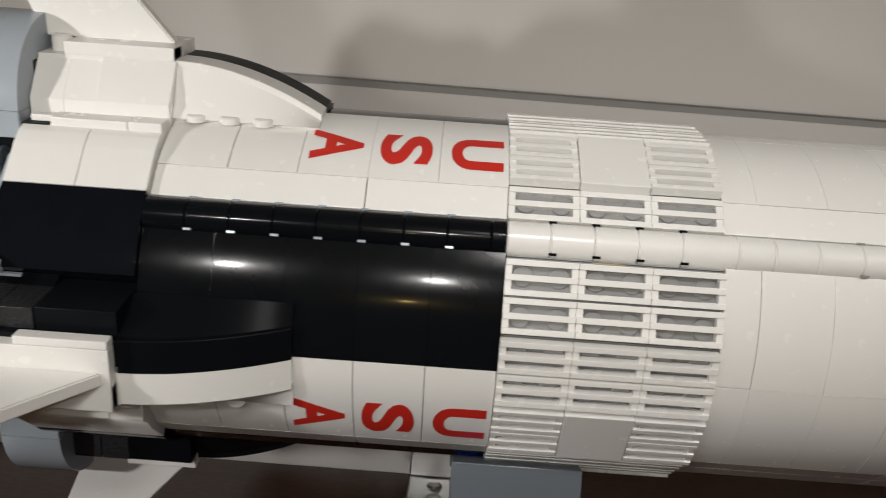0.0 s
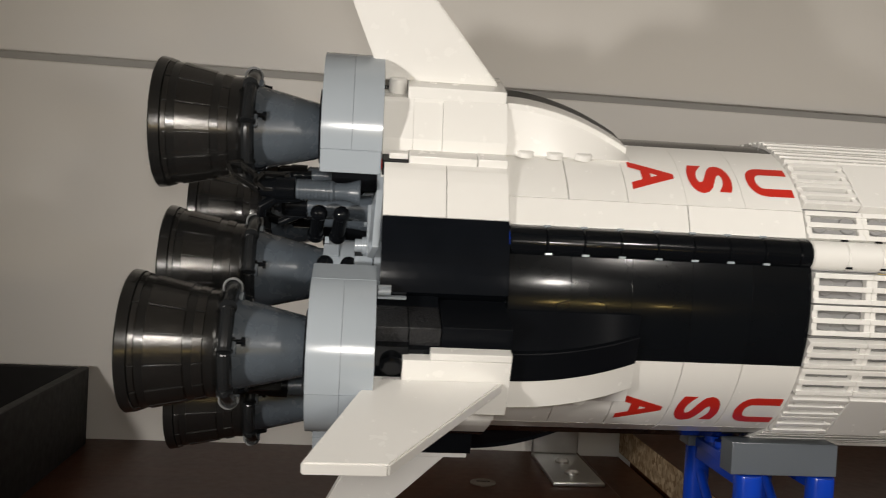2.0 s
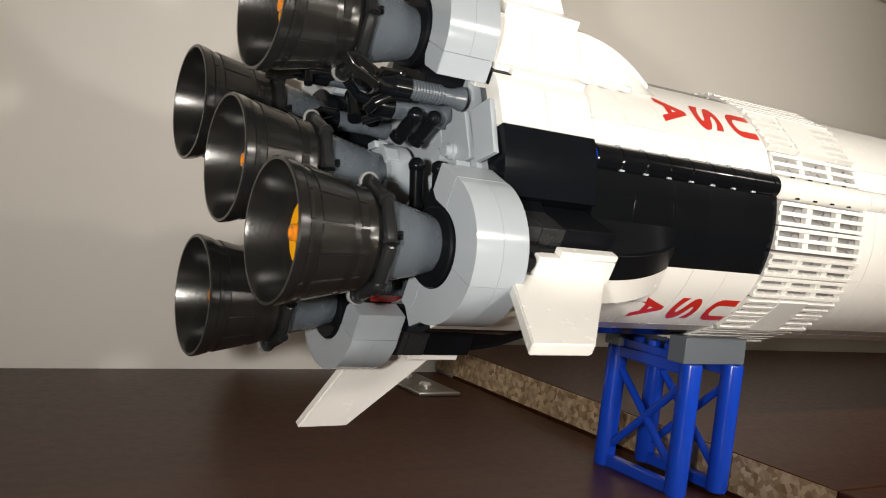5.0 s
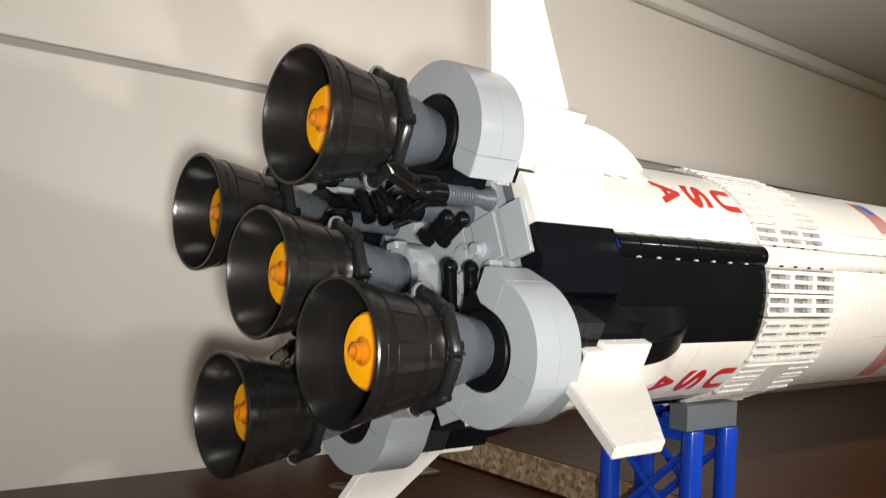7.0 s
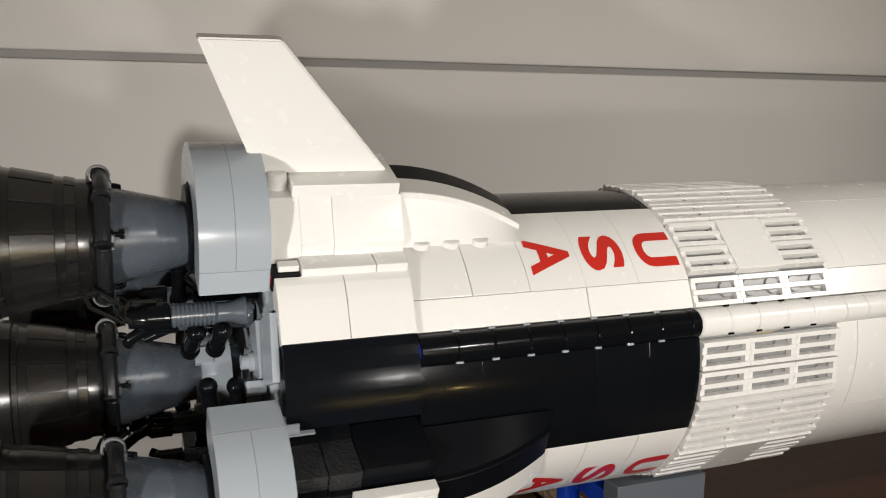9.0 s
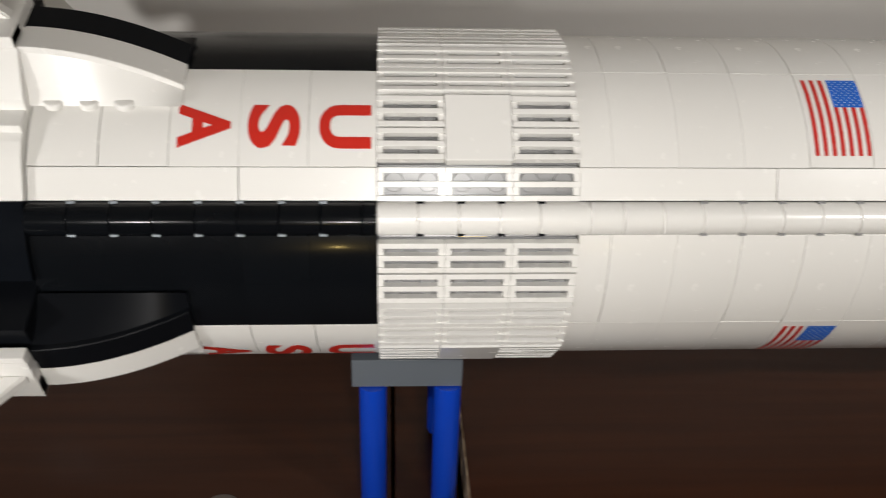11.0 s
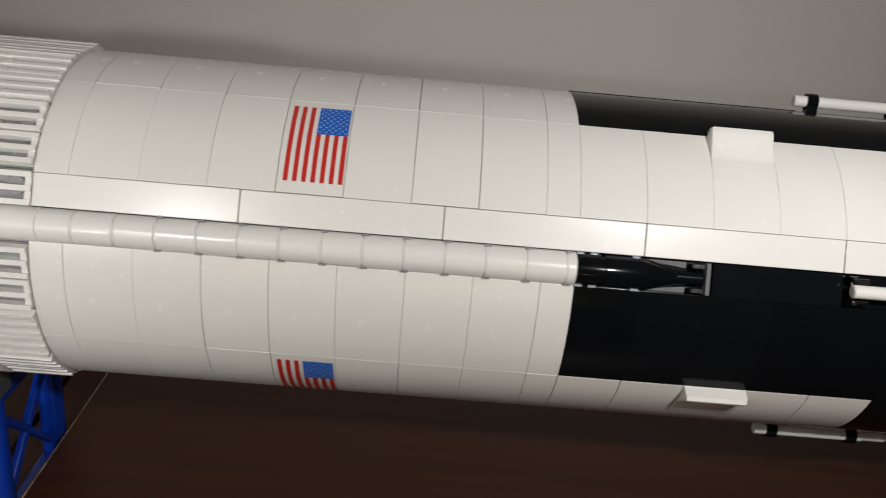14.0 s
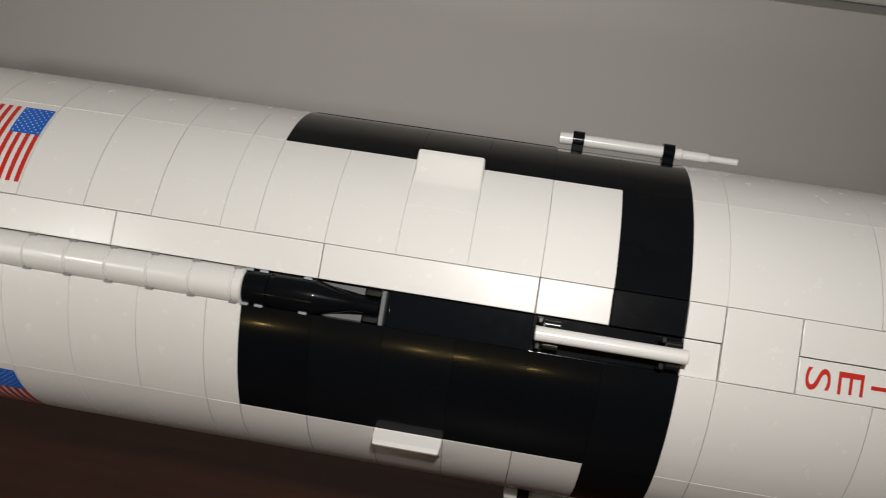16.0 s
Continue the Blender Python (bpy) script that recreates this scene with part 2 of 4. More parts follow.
def build_room():
    turn = Matrix.Translation((0, WALL_Y, 0)) @ Matrix.Rotation(math.atan(WALL_K), 4, "Z")
    bm = bmesh.new()
    # the back wall: lower sheet, groove, upper sheet
    add_box(bm, -0.9, 1.2, 0.0, 0.05, -0.8, 0.0862, 0.0012)
    add_box(bm, -0.9, 1.2, -0.0010, 0.05, 0.0898, CEILING + 0.012, 0.0012)
    wall = structure("wall_north", bm, PLASTER, "greyish white painted wall with a horizontal groove", "wall")
    wall.matrix_world = turn
    bm = bmesh.new()
    add_box(bm, -0.9, 1.2, 0.0025, 0.045, 0.0855, 0.0905)
    joint = structure("wall_joint", bm, JOINT, "dark grey recessed joint between the wall sheets", "wall joint")
    joint.matrix_world = turn
    bm = bmesh.new()
    add_box(bm, -0.9, 1.2, -0.012, -0.0015, CEILING - 0.012, CEILING, 0.003)
    trim = structure("trim", bm, TRIM, "white painted bead where wall meets ceiling", "trim")
    trim.matrix_world = turn
    bm = bmesh.new()
    add_box(bm, -0.9, 1.2, -1.8, 0.28, CEILING, CEILING + 0.03)
    structure("ceiling", bm, CEIL, "low greyish white painted ceiling above the cabinets", "ceiling")
    bm = bmesh.new()
    add_box(bm, -0.9, 1.2, -1.8, 0.28, -0.83, -0.8)
    structure("floor", bm, FLOOR, "brown wooden floor of the room", "floor")
    for name, b in (("wall_west", (-0.93, -0.9, -1.8, 0.22)), ("wall_east", (1.2, 1.23, -1.8, 0.3)), ("wall_south", (-0.9, 1.2, -1.83, -1.8))):
        bm = bmesh.new()
        add_box(bm, *b, -0.8, CEILING)
        structure(name, bm, PLASTER, "plain greyish white painted wall", "wall")


build_room()

# ---------------------------------------------------------------- cabinet tops
STEP_X = 0.027


def build_cabinets():
    low = empty("cabinet", Matrix.Translation((-0.35, 0, TABLE)), "dark brown veneered cabinet top with screw caps", "cabinet")
    bm = bmesh.new()
    add_box(bm, -0.55, 0.35 + 0.0035, -0.42, WALL_Y - 0.008, -0.016, 0, 0.0008)
    part("top", bm, WOOD, low)
    bm = bmesh.new()
    add_box(bm, -0.53, 0.35 + 0.002, -0.40, WALL_Y - 0.02, -0.70, -0.0165)
    part("body", bm, WOOD, low)
    bm = bmesh.new()
    add_box(bm, 0.35 + 0.0045, 0.35 + STEP_X - 0.0015, -0.42, WALL_Y - 0.008, -0.04, -0.0015, 0.0006)
    part("side_panel", bm, WOOD, low)
    high = empty("cabinet", Matrix.Translation((STEP_X, 0, TABLE + 0.0145)), "taller dark brown cabinet top with a raw chipboard edge", "cabinet")
    bm = bmesh.new()
    add_box(bm, 0.0003, 1.1, -0.062, WALL_Y - 0.004, -0.015, 0, 0.0003)
    part("top", bm, WOOD, high)
    bm = bmesh.new()
    add_box(bm, -0.0002, 0.0003, -0.062, WALL_Y - 0.004, -0.0148, -0.0004)
    part("edge", bm, CHIP, high, "raw beige chipboard edge")
    bm = bmesh.new()
    add_box(bm, 0, 1.1, -0.42, -0.0625, -0.015, 0, 0.0008)
    part("front_board", bm, WOOD, high)
    bm = bmesh.new()
    add_box(bm, 0.001, 1.09, -0.40, WALL_Y - 0.02, -0.715, -0.0155)
    part("body", bm, WOOD, high)


def screw_cap(x, y):
    cap = empty("screw_cap", Matrix.Translation((x, y, TABLE)), "round greyish brown plastic screw cap on the cabinet top", "screw cap", "screw caps")
    bm = bmesh.new()
    add_lathe(bm, [(0, 0.0058), (0.0004, 0.0058), (0.0007, 0.0050), (0.0007, 0.0001)], 28, Matrix.Rotation(radians(-90), 4, "Y"))
    part("disc", bm, CAP, cap)
    bm = bmesh.new()
    add_box(bm, -0.003, 0.003, -0.0004, 0.0004, 0.0007, 0.0009)
    part("slot", bm, BOX_DARK, cap)


def build_bracket():
    b = empty("metal_bracket", Matrix.Translation((-0.012, 0.172, TABLE)), "zinc-plated angle bracket screwed beside the chipboard edge", "bracket")
    bm = bmesh.new()
    add_box(bm, -0.012, 0.012, -0.045, 0.008, 0.0, 0.002, 0.0006)
    part("foot_plate", bm, STEEL, b)
    bm = bmesh.new()
    add_box(bm, -0.012, 0.012, 0.006, 0.008, 0.0022, 0.024, 0.0006)
    part("upright_plate", bm, STEEL, b)
    for y in (-0.03, -0.010):
        bm = bmesh.new()
        add_lathe(bm, [(0.002, 0.0035), (0.003, 0.0034), (0.0042, 0.002), (0.0044, 0.0002)], 20, Matrix.Translation((0, y, 0)) @ Matrix.Rotation(radians(-90), 4, "Y"))
        part("screw", bm, STEEL, b, "domed cross-head screw")


def build_box():
    b = empty("storage_box", Matrix.Translation((-0.245, 0.154, TABLE)), "open black box with low sides on the cabinet", "box")
    w, d, h, t = 0.24, 0.13, 0.038, 0.0045
    for name, c in (("side_wall", (-t, 0, -d, 0.024)), ("side_wall", (-w, -w + t, -d, 0.024)), ("front_wall", (-w + t, -t, -d, -d + t)), ("back_wall", (-w + t, -t, 0.024 - t, 0.024))):
        bm = bmesh.new()
        add_box(bm, *c, 0.0, h, 0.0006)
        part(name, bm, BOX_DARK, b)
    bm = bmesh.new()
    add_box(bm, -w + t, -t, -d + t, 0.024 - t, 0.0, 0.003)
    part("bottom", bm, BOX_DARK, b)


build_cabinets()
screw_cap(-0.0500, -0.0185)
screw_cap(-0.056, 0.130)
build_bracket()
build_box()

# ---------------------------------------------------------------- the stand


def build_stand(x0):
    st = empty("display_stand", Matrix.Translation((x0, 0.0, TABLE)), "blue plastic truss stand with grey blocks under the model", "stand")
    ys, xs, h = (-0.0188, 0.0188), (0.0060, 0.0280), 0.048
    for y in ys:
        for x in xs:
            bm = bmesh.new()
            add_lathe(bm, [(0, 0.0036), (0.0012, 0.0040), (h - 0.001, 0.0040), (h, 0.0038)], 20, Matrix.Translation((x, y, 0)) @ Matrix.Rotation(radians(-90), 4, "Y"))
            part("leg", bm, BLUE, st)
    # crossed braces on the sides that look along the model, single ones on the others
    for x in xs:
        for z0, z1 in ((0.006, 0.042), (0.042, 0.006)):
            bm = bmesh.new()
            add_tube(bm, [(x, ys[0], z0), (x, ys[1], z1)], 0.0015, 10)
            part("brace", bm, BLUE, st)
        for z in (0.0022, h - 0.0022):
            bm = bmesh.new()
            add_box(bm, x - 0.0022, x + 0.0022, ys[0] + 0.003, ys[1] - 0.003, z - 0.0022, z + 0.0022, 0.0005)
            part("rail", bm, BLUE, st)
    for y in (-0.0165, 0.0165):
        bm = bmesh.new()
        add_box(bm, 0, 0.032, y - 0.004, y + 0.004, h + 0.0002, h + 0.0096, 0.0003)
        part("block", bm, SLATE, st, "mid grey block")
    for x in xs:
        bm = bmesh.new()
        add_box(bm, x - 0.0035, x + 0.0035, ys[0] + 0.0042, ys[1] - 0.0042, h + 0.0002, h + 0.0032, 0.0003)
        for k in range(3):
            add_lathe(bm, [(0, 0.0024), (0.0018, 0.0024)], 16, Matrix.Translation((x, -0.008 + 0.008 * k, h + 0.0032)) @ Matrix.Rotation(radians(-90), 4, "Y"))
        part("cross_plate", bm, BLUE, st)


build_stand(-0.008)

# ---------------------------------------------------------------- the rocket model
rocket = empty("rocket_model", pose(0, 0, 0, 0, -0.23, 0) @ pose(0, 0, 0, -22.5, 0, 0), "large white and black plastic-brick moon rocket model lying on its stand", "model rocket")
FACES = (0, 90, 180, 270)
meshes = {}
rng = random.Random(5)


def shared(key, make, mat, angle=20):
    if key not in meshes:
        meshes[key] = finish(make(), key[0], mat, angle)
    return meshes[key]


def skin(x0, x1, a0, a1, mat, radius=R, thick=0.003, faces=FACES, name="curved_panel"):
    L = (x1 - x0) * P
    out = []
    for f in faces:
        # white panels close more or less tightly, as in any brick model
        gap, edge = rng.choice(((0.00002, 0.00006), (0.00005, 0.00009), (0.00011, 0.00012))) if mat is WHITE else (0.00001, 0.00005)
        me = shared((name, round(L, 5), a0, a1, mat.name, radius, gap), lambda: arc_panel(L, a0, a1, radius, thick, 9, gap, edge), mat, 9)
        out.append(place(part(name, me, mat, rocket), x0 * P, f))
    return out


def strip(x0, x1, mat, faces=FACES, z0=0.0, z1=0.008, out=0.0438):
    def make():
        bm = bmesh.new()
        g = 0.0001
        add_box(bm, g, (x1 - x0) * P - g, -out, -out + 0.003, z0 + g, z1 - g, 0.0002)
        return bm
    me = shared(("flat_tile", x1 - x0, mat.name, z0, z1, out), make, mat)
    return [place(part("flat_tile", me, mat, rocket), x0 * P, f) for f in faces]


LO, HI = 10.38, 45.0
# inner core that shows through the joints
bm = bmesh.new()
add_lathe(bm, [(-13.6 * P, 0.030), (-13.6 * P, 0.0405), (60 * P, 0.0405), (60 * P, 0.03)], 48)
part("core", bm, SLATE, rocket)

# aft body: white upper halves, black lower halves
for x0 in (-10, -8, -6, -4, -2):
    skin(x0, x0 + 2, LO, HI, WHITE)
    skin(x0, x0 + 2, -HI, -LO, BLACK)
strip(-10, -4, WHITE)
strip(-4, 0, WHITE)

# forward tank
for x0, x1 in [(6, 7)] + [(x, x + 2) for x in range(7, 21, 2)] + [(21, 22)]:
    skin(x0, x1, LO, HI, WHITE)
    skin(x0, x1, -HI, -LO, WHITE)
for x0 in (6, 12, 18, 24):
    strip(x0, x0 + 6, WHITE)
strip(30, 32, WHITE)
strip(32, 34, BLACK)
# upper band: white panels, black panels, black ring
for x0 in (22, 24, 26, 28, 30):
    skin(x0, x0 + 2, LO, HI, WHITE)
    skin(x0, x0 + 2, -HI, -LO, BLACK)
skin(32, 34, LO, HI, BLACK)
skin(32, 34, -HI, -LO, BLACK)
# next stage
for x0, x1 in [(34, 35)] + [(x, x + 4) for x in range(35, 59, 4)]:
    skin(x0, x1, LO, HI, WHITE)
    skin(x0, x1, -HI, -LO, WHITE)
strip(34, 35, WHITE)
strip(35, 37, WHITE, z0=-0.008, z1=0.008)
for x0 in (37, 43, 49):
    strip(x0, x0 + 6, WHITE)
    strip(x0, x0 + 6, WHITE, z0=-0.008, z1=0.0)
strip(34, 35, WHITE, z0=-0.008, z1=0.0, out=0.0430)

# ---- the pipe that runs beside the flat strip
PIPE_Y, PIPE_Z, PIPE_R = -0.0427, -0.0041, 0.0040


def pipe_segment(L):
    bm = bmesh.new()
    m = Matrix.Translation((0, PIPE_Y, PIPE_Z))
    e = 0.00035
    add_lathe(bm, [(0, PIPE_R - e), (e, PIPE_R), (L - e, PIPE_R), (L - 0.00002, PIPE_R - e)], 28, m)
    return bm


def notch():
    bm = bmesh.new()
    add_box(bm, -0.0004, 0.0014, -0.0003, 0.0003, -0.0004, 0.0004, 0.0001)
    return bm


def add_notches(seg, L, mat):
    for s in (-1, 1):
        t = radians(68)
        ob = part("notch", shared(("notch", mat.name), notch, mat), mat, seg)
        ob.location = (L, PIPE_Y - (PIPE_R + 0.00005) * math.cos(t), PIPE_Z + s * (PIPE_R + 0.00005) * math.sin(t))
        ob.rotation_euler.x = s * t


for f in (0, 180):
    for k in range(8):
        me = shared(("pipe_segment", "black"), lambda: pipe_segment(0.0096), BLACK)
        seg = place(part("pipe_segment", me, BLACK, rocket), -0.0802 + k * 0.0096, f)
        if k < 7:
            add_notches(seg, 0.0096, LGREY)
    me = shared(("pipe_segment", "black", "end"), lambda: pipe_segment(0.0034), BLACK)
    place(part("pipe_segment", me, BLACK, rocket), -0.0034, f)
    for k in range(4):
        me = shared(("pipe_segment", "white", 0.0096), lambda: pipe_segment(0.0096), WHITE)
        add_notches(place(part("pipe_segment", me, WHITE, rocket), k * 0.0096, f), 0.0096, BLACK)
    for k, L in ((0.0384, 0.0120), (0.0504, 0.0080), (0.0584, 0.0096)):
        me = shared(("smooth_pipe", L), lambda: pipe_segment(L), WHITE)
        place(part("smooth_pipe", me, WHITE, rocket), k, f)
    x = 0.068
    while x < 22 * P - 0.001:
        L = min(0.0096, 22 * P - x)
        me = shared(("pipe_segment", "white", round(L, 5)), lambda: pipe_segment(L), WHITE)
        seg = place(part("pipe_segment", me, WHITE, rocket), x, f)
        if L > 0.009:
            add_notches(seg, L, BACKING)
        x += L

# on the other two sides a second flat strip takes the pipe's place
strip(-10, -4, BLACK, (90, 270), -0.008, 0.0)
strip(-4, 0, BLACK, (90, 270), -0.008, 0.0)
for x0, x1 in ((6, 12), (12, 18), (18, 22)):
    strip(x0, x1, WHITE, (90, 270), -0.008, 0.0)

# ---- ribbed band of grille tiles


def grille():
    bm = bmesh.new()
    L, W, H = 2 * P, P, 0.0024
    g = 0.00004
    for z0, z1 in ((g, 0.0014), (0.0033, 0.0047), (0.0066, W - g)):
        add_box(bm, g, L - g, -H, 0, z0, z1, 0.00012)
    for x0, x1 in ((g, 0.0015), (L - 0.0015, L - g)):
        for z0, z1 in ((0.0014, 0.0033), (0.0047, 0.0066)):
            add_box(bm, x0, x1, -H + 0.0005, 0, z0, z1)
    return bm


GR = 0.0456
for f in FACES:
    for c in range(3):
        me = shared(("grille_tile",), grille, WHITE)
        for a, rows in ((0, (0.0,) if f in (0, 180) else (0.0, -0.008)), (22.5, (-0.0082, 0.0002)), (45, (-0.0082, 0.0002)), (67.5, (-0.0082, 0.0002))):
            if a == 22.5 and c == 1:
                continue
            for z in rows:
                ob = part("grille_tile", me, WHITE, rocket)
                rad = GR if a else 0.0447
                lift = rad - 0.0024
                ra = radians(a + f)
                ob.rotation_euler.x = -ra
                yy, zz = -lift, z
                ob.location = (c * 2 * P, yy * math.cos(ra) + zz * math.sin(ra), -yy * math.sin(ra) + zz * math.cos(ra))
    bm = bmesh.new()
    add_box(bm, 2 * P + 0.0001, 4 * P - 0.0001, -GR - 0.0001, -GR + 0.003, -0.0085, 0.0085, 0.0002)
    place(part("square_tile", bm, WHITE, rocket), 0, f + 22.5)
bm = bmesh.new()
for f in range(16):
    m = Matrix.Rotation(radians(-22.5 * f), 4, "X")
    add_box(bm, 0.0004, 6 * P - 0.0004, -0.0429, -0.040, -0.0084, 0.0084, 0, m)
    for c in range(6):
        for z in (-0.0045, 0.0045):
            add_lathe(bm, [(-0.0004, 0.0024), (0.0005, 0.0024), (0.0007, 0.0022)], 20, m @ Matrix.Translation((P * (c + .5), -0.0429, z)) @ Matrix.Rotation(radians(-90), 4, "Z"))
part("backing", bm, BACKING, rocket, "light grey studded backing behind the grilles")

# dark inner wall in the gap between the skirt and the fin roots
skin(-14.05, -10, -45, -18, BLACK, 0.0414, 0.002, name="inner_wall")

# ---------------------------------------------------------------- aft skirt
FIN_ANGLES = (45, 135, 225, 315)


def skirt(sign, studs=2):
    """A two-stud piece of the aft skirt beside the strip, with a flat face and a turned-down edge."""
    bm = bmesh.new()
    prof = [(0.0001, 0.0457), (0.010, 0.0457), (0.0135, 0.0452), (0.0158, 0.0440), (0.0160, 0.040), (0.0001, 0.040)]
    if sign < 0:
        prof = [(0.0001, 0.0457)] + [(0.0459 * math.sin(radians(t)), 0.0459 * math.cos(radians(t))) for t in (3, 6, 9, 12, 15, 18, 20, 22, 24.2)] + [(0.0188, 0.037), (0.0001, 0.037)]
    g = 0.00002
    a = [bm.verts.new((g, -o, sign * z)) for z, o in prof]
    b = [bm.verts.new((studs * P - g, -o, sign * z)) for z, o in prof]
    n = len(prof)
    bm.faces.new(a), bm.faces.new(b)
    for i in range(n):
        bm.faces.new((a[i], a[(i + 1) % n], b[(i + 1) % n], b[i]))
    bmesh.ops.bevel(bm, geom=[e for e in bm.edges], offset=0.00009, segments=1, affect="EDGES")
    return bm


for f in FACES:
    for x0 in (-14.05, -12.03):
        place(part("skirt_panel", shared(("skirt_panel", "w"), lambda: skirt(1), WHITE), WHITE, rocket), x0 * P, f)
    place(part("skirt_panel", shared(("skirt_panel", "b"), lambda: skirt(-1, 4.02), SATIN), SATIN, rocket), -14.05 * P, f)

# ---------------------------------------------------------------- fairings and fins


def fairing_curve(side):
    """Half of the tapering fairing ahead of a fin: a curved top one stud wide and a slanted cheek."""
    bm = bmesh.new()
    x0, x1 = -0.0800, -0.0455
    n = 18
    rows = []
    for k in range(n + 1):
        u = k / n
        x = x0 + (x1 - x0) * u
        top = R + 0.0014 + 0.0106 * (1 - u ** 1.9)
        zi, zo = 0.00005 * side, 0.0077 * side
        wide = 0.0130
        foot = math.sqrt(R * R - wide * wide) + 0.0002
        lip = min(0.0016, (top - foot) * 0.5)
        rows.append([bm.verts.new((x, -o, z)) for z, o in ((zi, top), (zo - 0.0002 * side, top), (zo, top - 0.0002), (zo, top - lip), (wide * side, foot + 0.0012), ((wide - 0.0016) * side, foot + 0.0011), ((wide - 0.0016) * side, 0.0400), (zi, 0.0400))])
    for p, q in zip(rows[:-1], rows[1:]):
        for i in range(8):
            bm.faces.new((p[i], p[(i + 1) % 8], q[(i + 1) % 8], q[i]))
    bm.faces.new(rows[0])
    bm.faces.new(rows[-1])
    return bm


def root_block(side, x0, x1, proud=0.0, foot=0.0):
    """A root brick of the fin with a slanted cheek."""
    bm = bmesh.new()
    sec = [(0.0001, 0.0563), (0.0080, 0.0563), (0.0080 + proud, 0.0553 + proud), (0.0145 + proud, 0.0470 + proud * 0.6 - foot), (0.0145 + proud, 0.036), (0.0001, 0.036)]
    a = [bm.verts.new((x0, -o, side * z)) for z, o in sec]
    b = [bm.verts.new((x1, -o, side * z)) for z, o in sec]
    bm.faces.new(a), bm.faces.new(b)
    for i in range(6):
        bm.faces.new((a[i], a[(i + 1) % 6], b[(i + 1) % 6], b[i]))
    bmesh.ops.bevel(bm, geom=bm.edges[:], offset=0.0001, segments=1, affect="EDGES")
    return bm


def boxes(*bs, bevel=0.00025):
    bm = bmesh.new()
    for x0, x1, o0, o1, z0, z1 in bs:
        add_box(bm, x0, x1, -o1, -o0, z0, z1, bevel)
    return bm


def fin_shape():
    bm = bmesh.new()
    pts = [(-0.0820, 0.0594), (-0.1140, 0.0594), (-0.1278, 0.0918), (-0.1098, 0.0918)]
    a = [bm.verts.new((x, -o, -0.0016)) for x, o in pts]
    b = [bm.verts.new((x, -o, 0.0016)) for x, o in pts]
    bm.faces.new(a), bm.faces.new(b)
    for i in range(4):
        bm.faces.new((a[i], a[(i + 1) % 4], b[(i + 1) % 4], b[i]))
    bmesh.ops.bevel(bm, geom=bm.edges[:], offset=0.0004, segments=2, affect="EDGES")
    return bm


def knob(m, r=0.0028, h=0.0030):
    bm = bmesh.new()
    add_lathe(bm, [(0, r), (h * 0.75, r), (h * 0.93, r * 0.9), (h, r * 0.7)], 20, m)
    return bm


def bar_clip():
    """A small open clip: a plate, two jaws and a bar between them."""
    bm = bmesh.new()
    add_box(bm, -0.1128, -0.1056, -0.0408, -0.0396, 0.0136, 0.0180, 0.0002)
    add_box(bm, -0.1128, -0.1056, -0.0424, -0.0408, 0.0137, 0.0144, 0.0002)
    add_box(bm, -0.1128, -0.1095, -0.0428, -0.0408, 0.0168, 0.0178, 0.0002)
    add_lathe(bm, [(-0.1127, 0.0008), (-0.1126, 0.0011), (-0.1096, 0.0011), (-0.1095, 0.0008)], 20, Matrix.Translation((0, -0.0424, 0.0160)))
    return bm


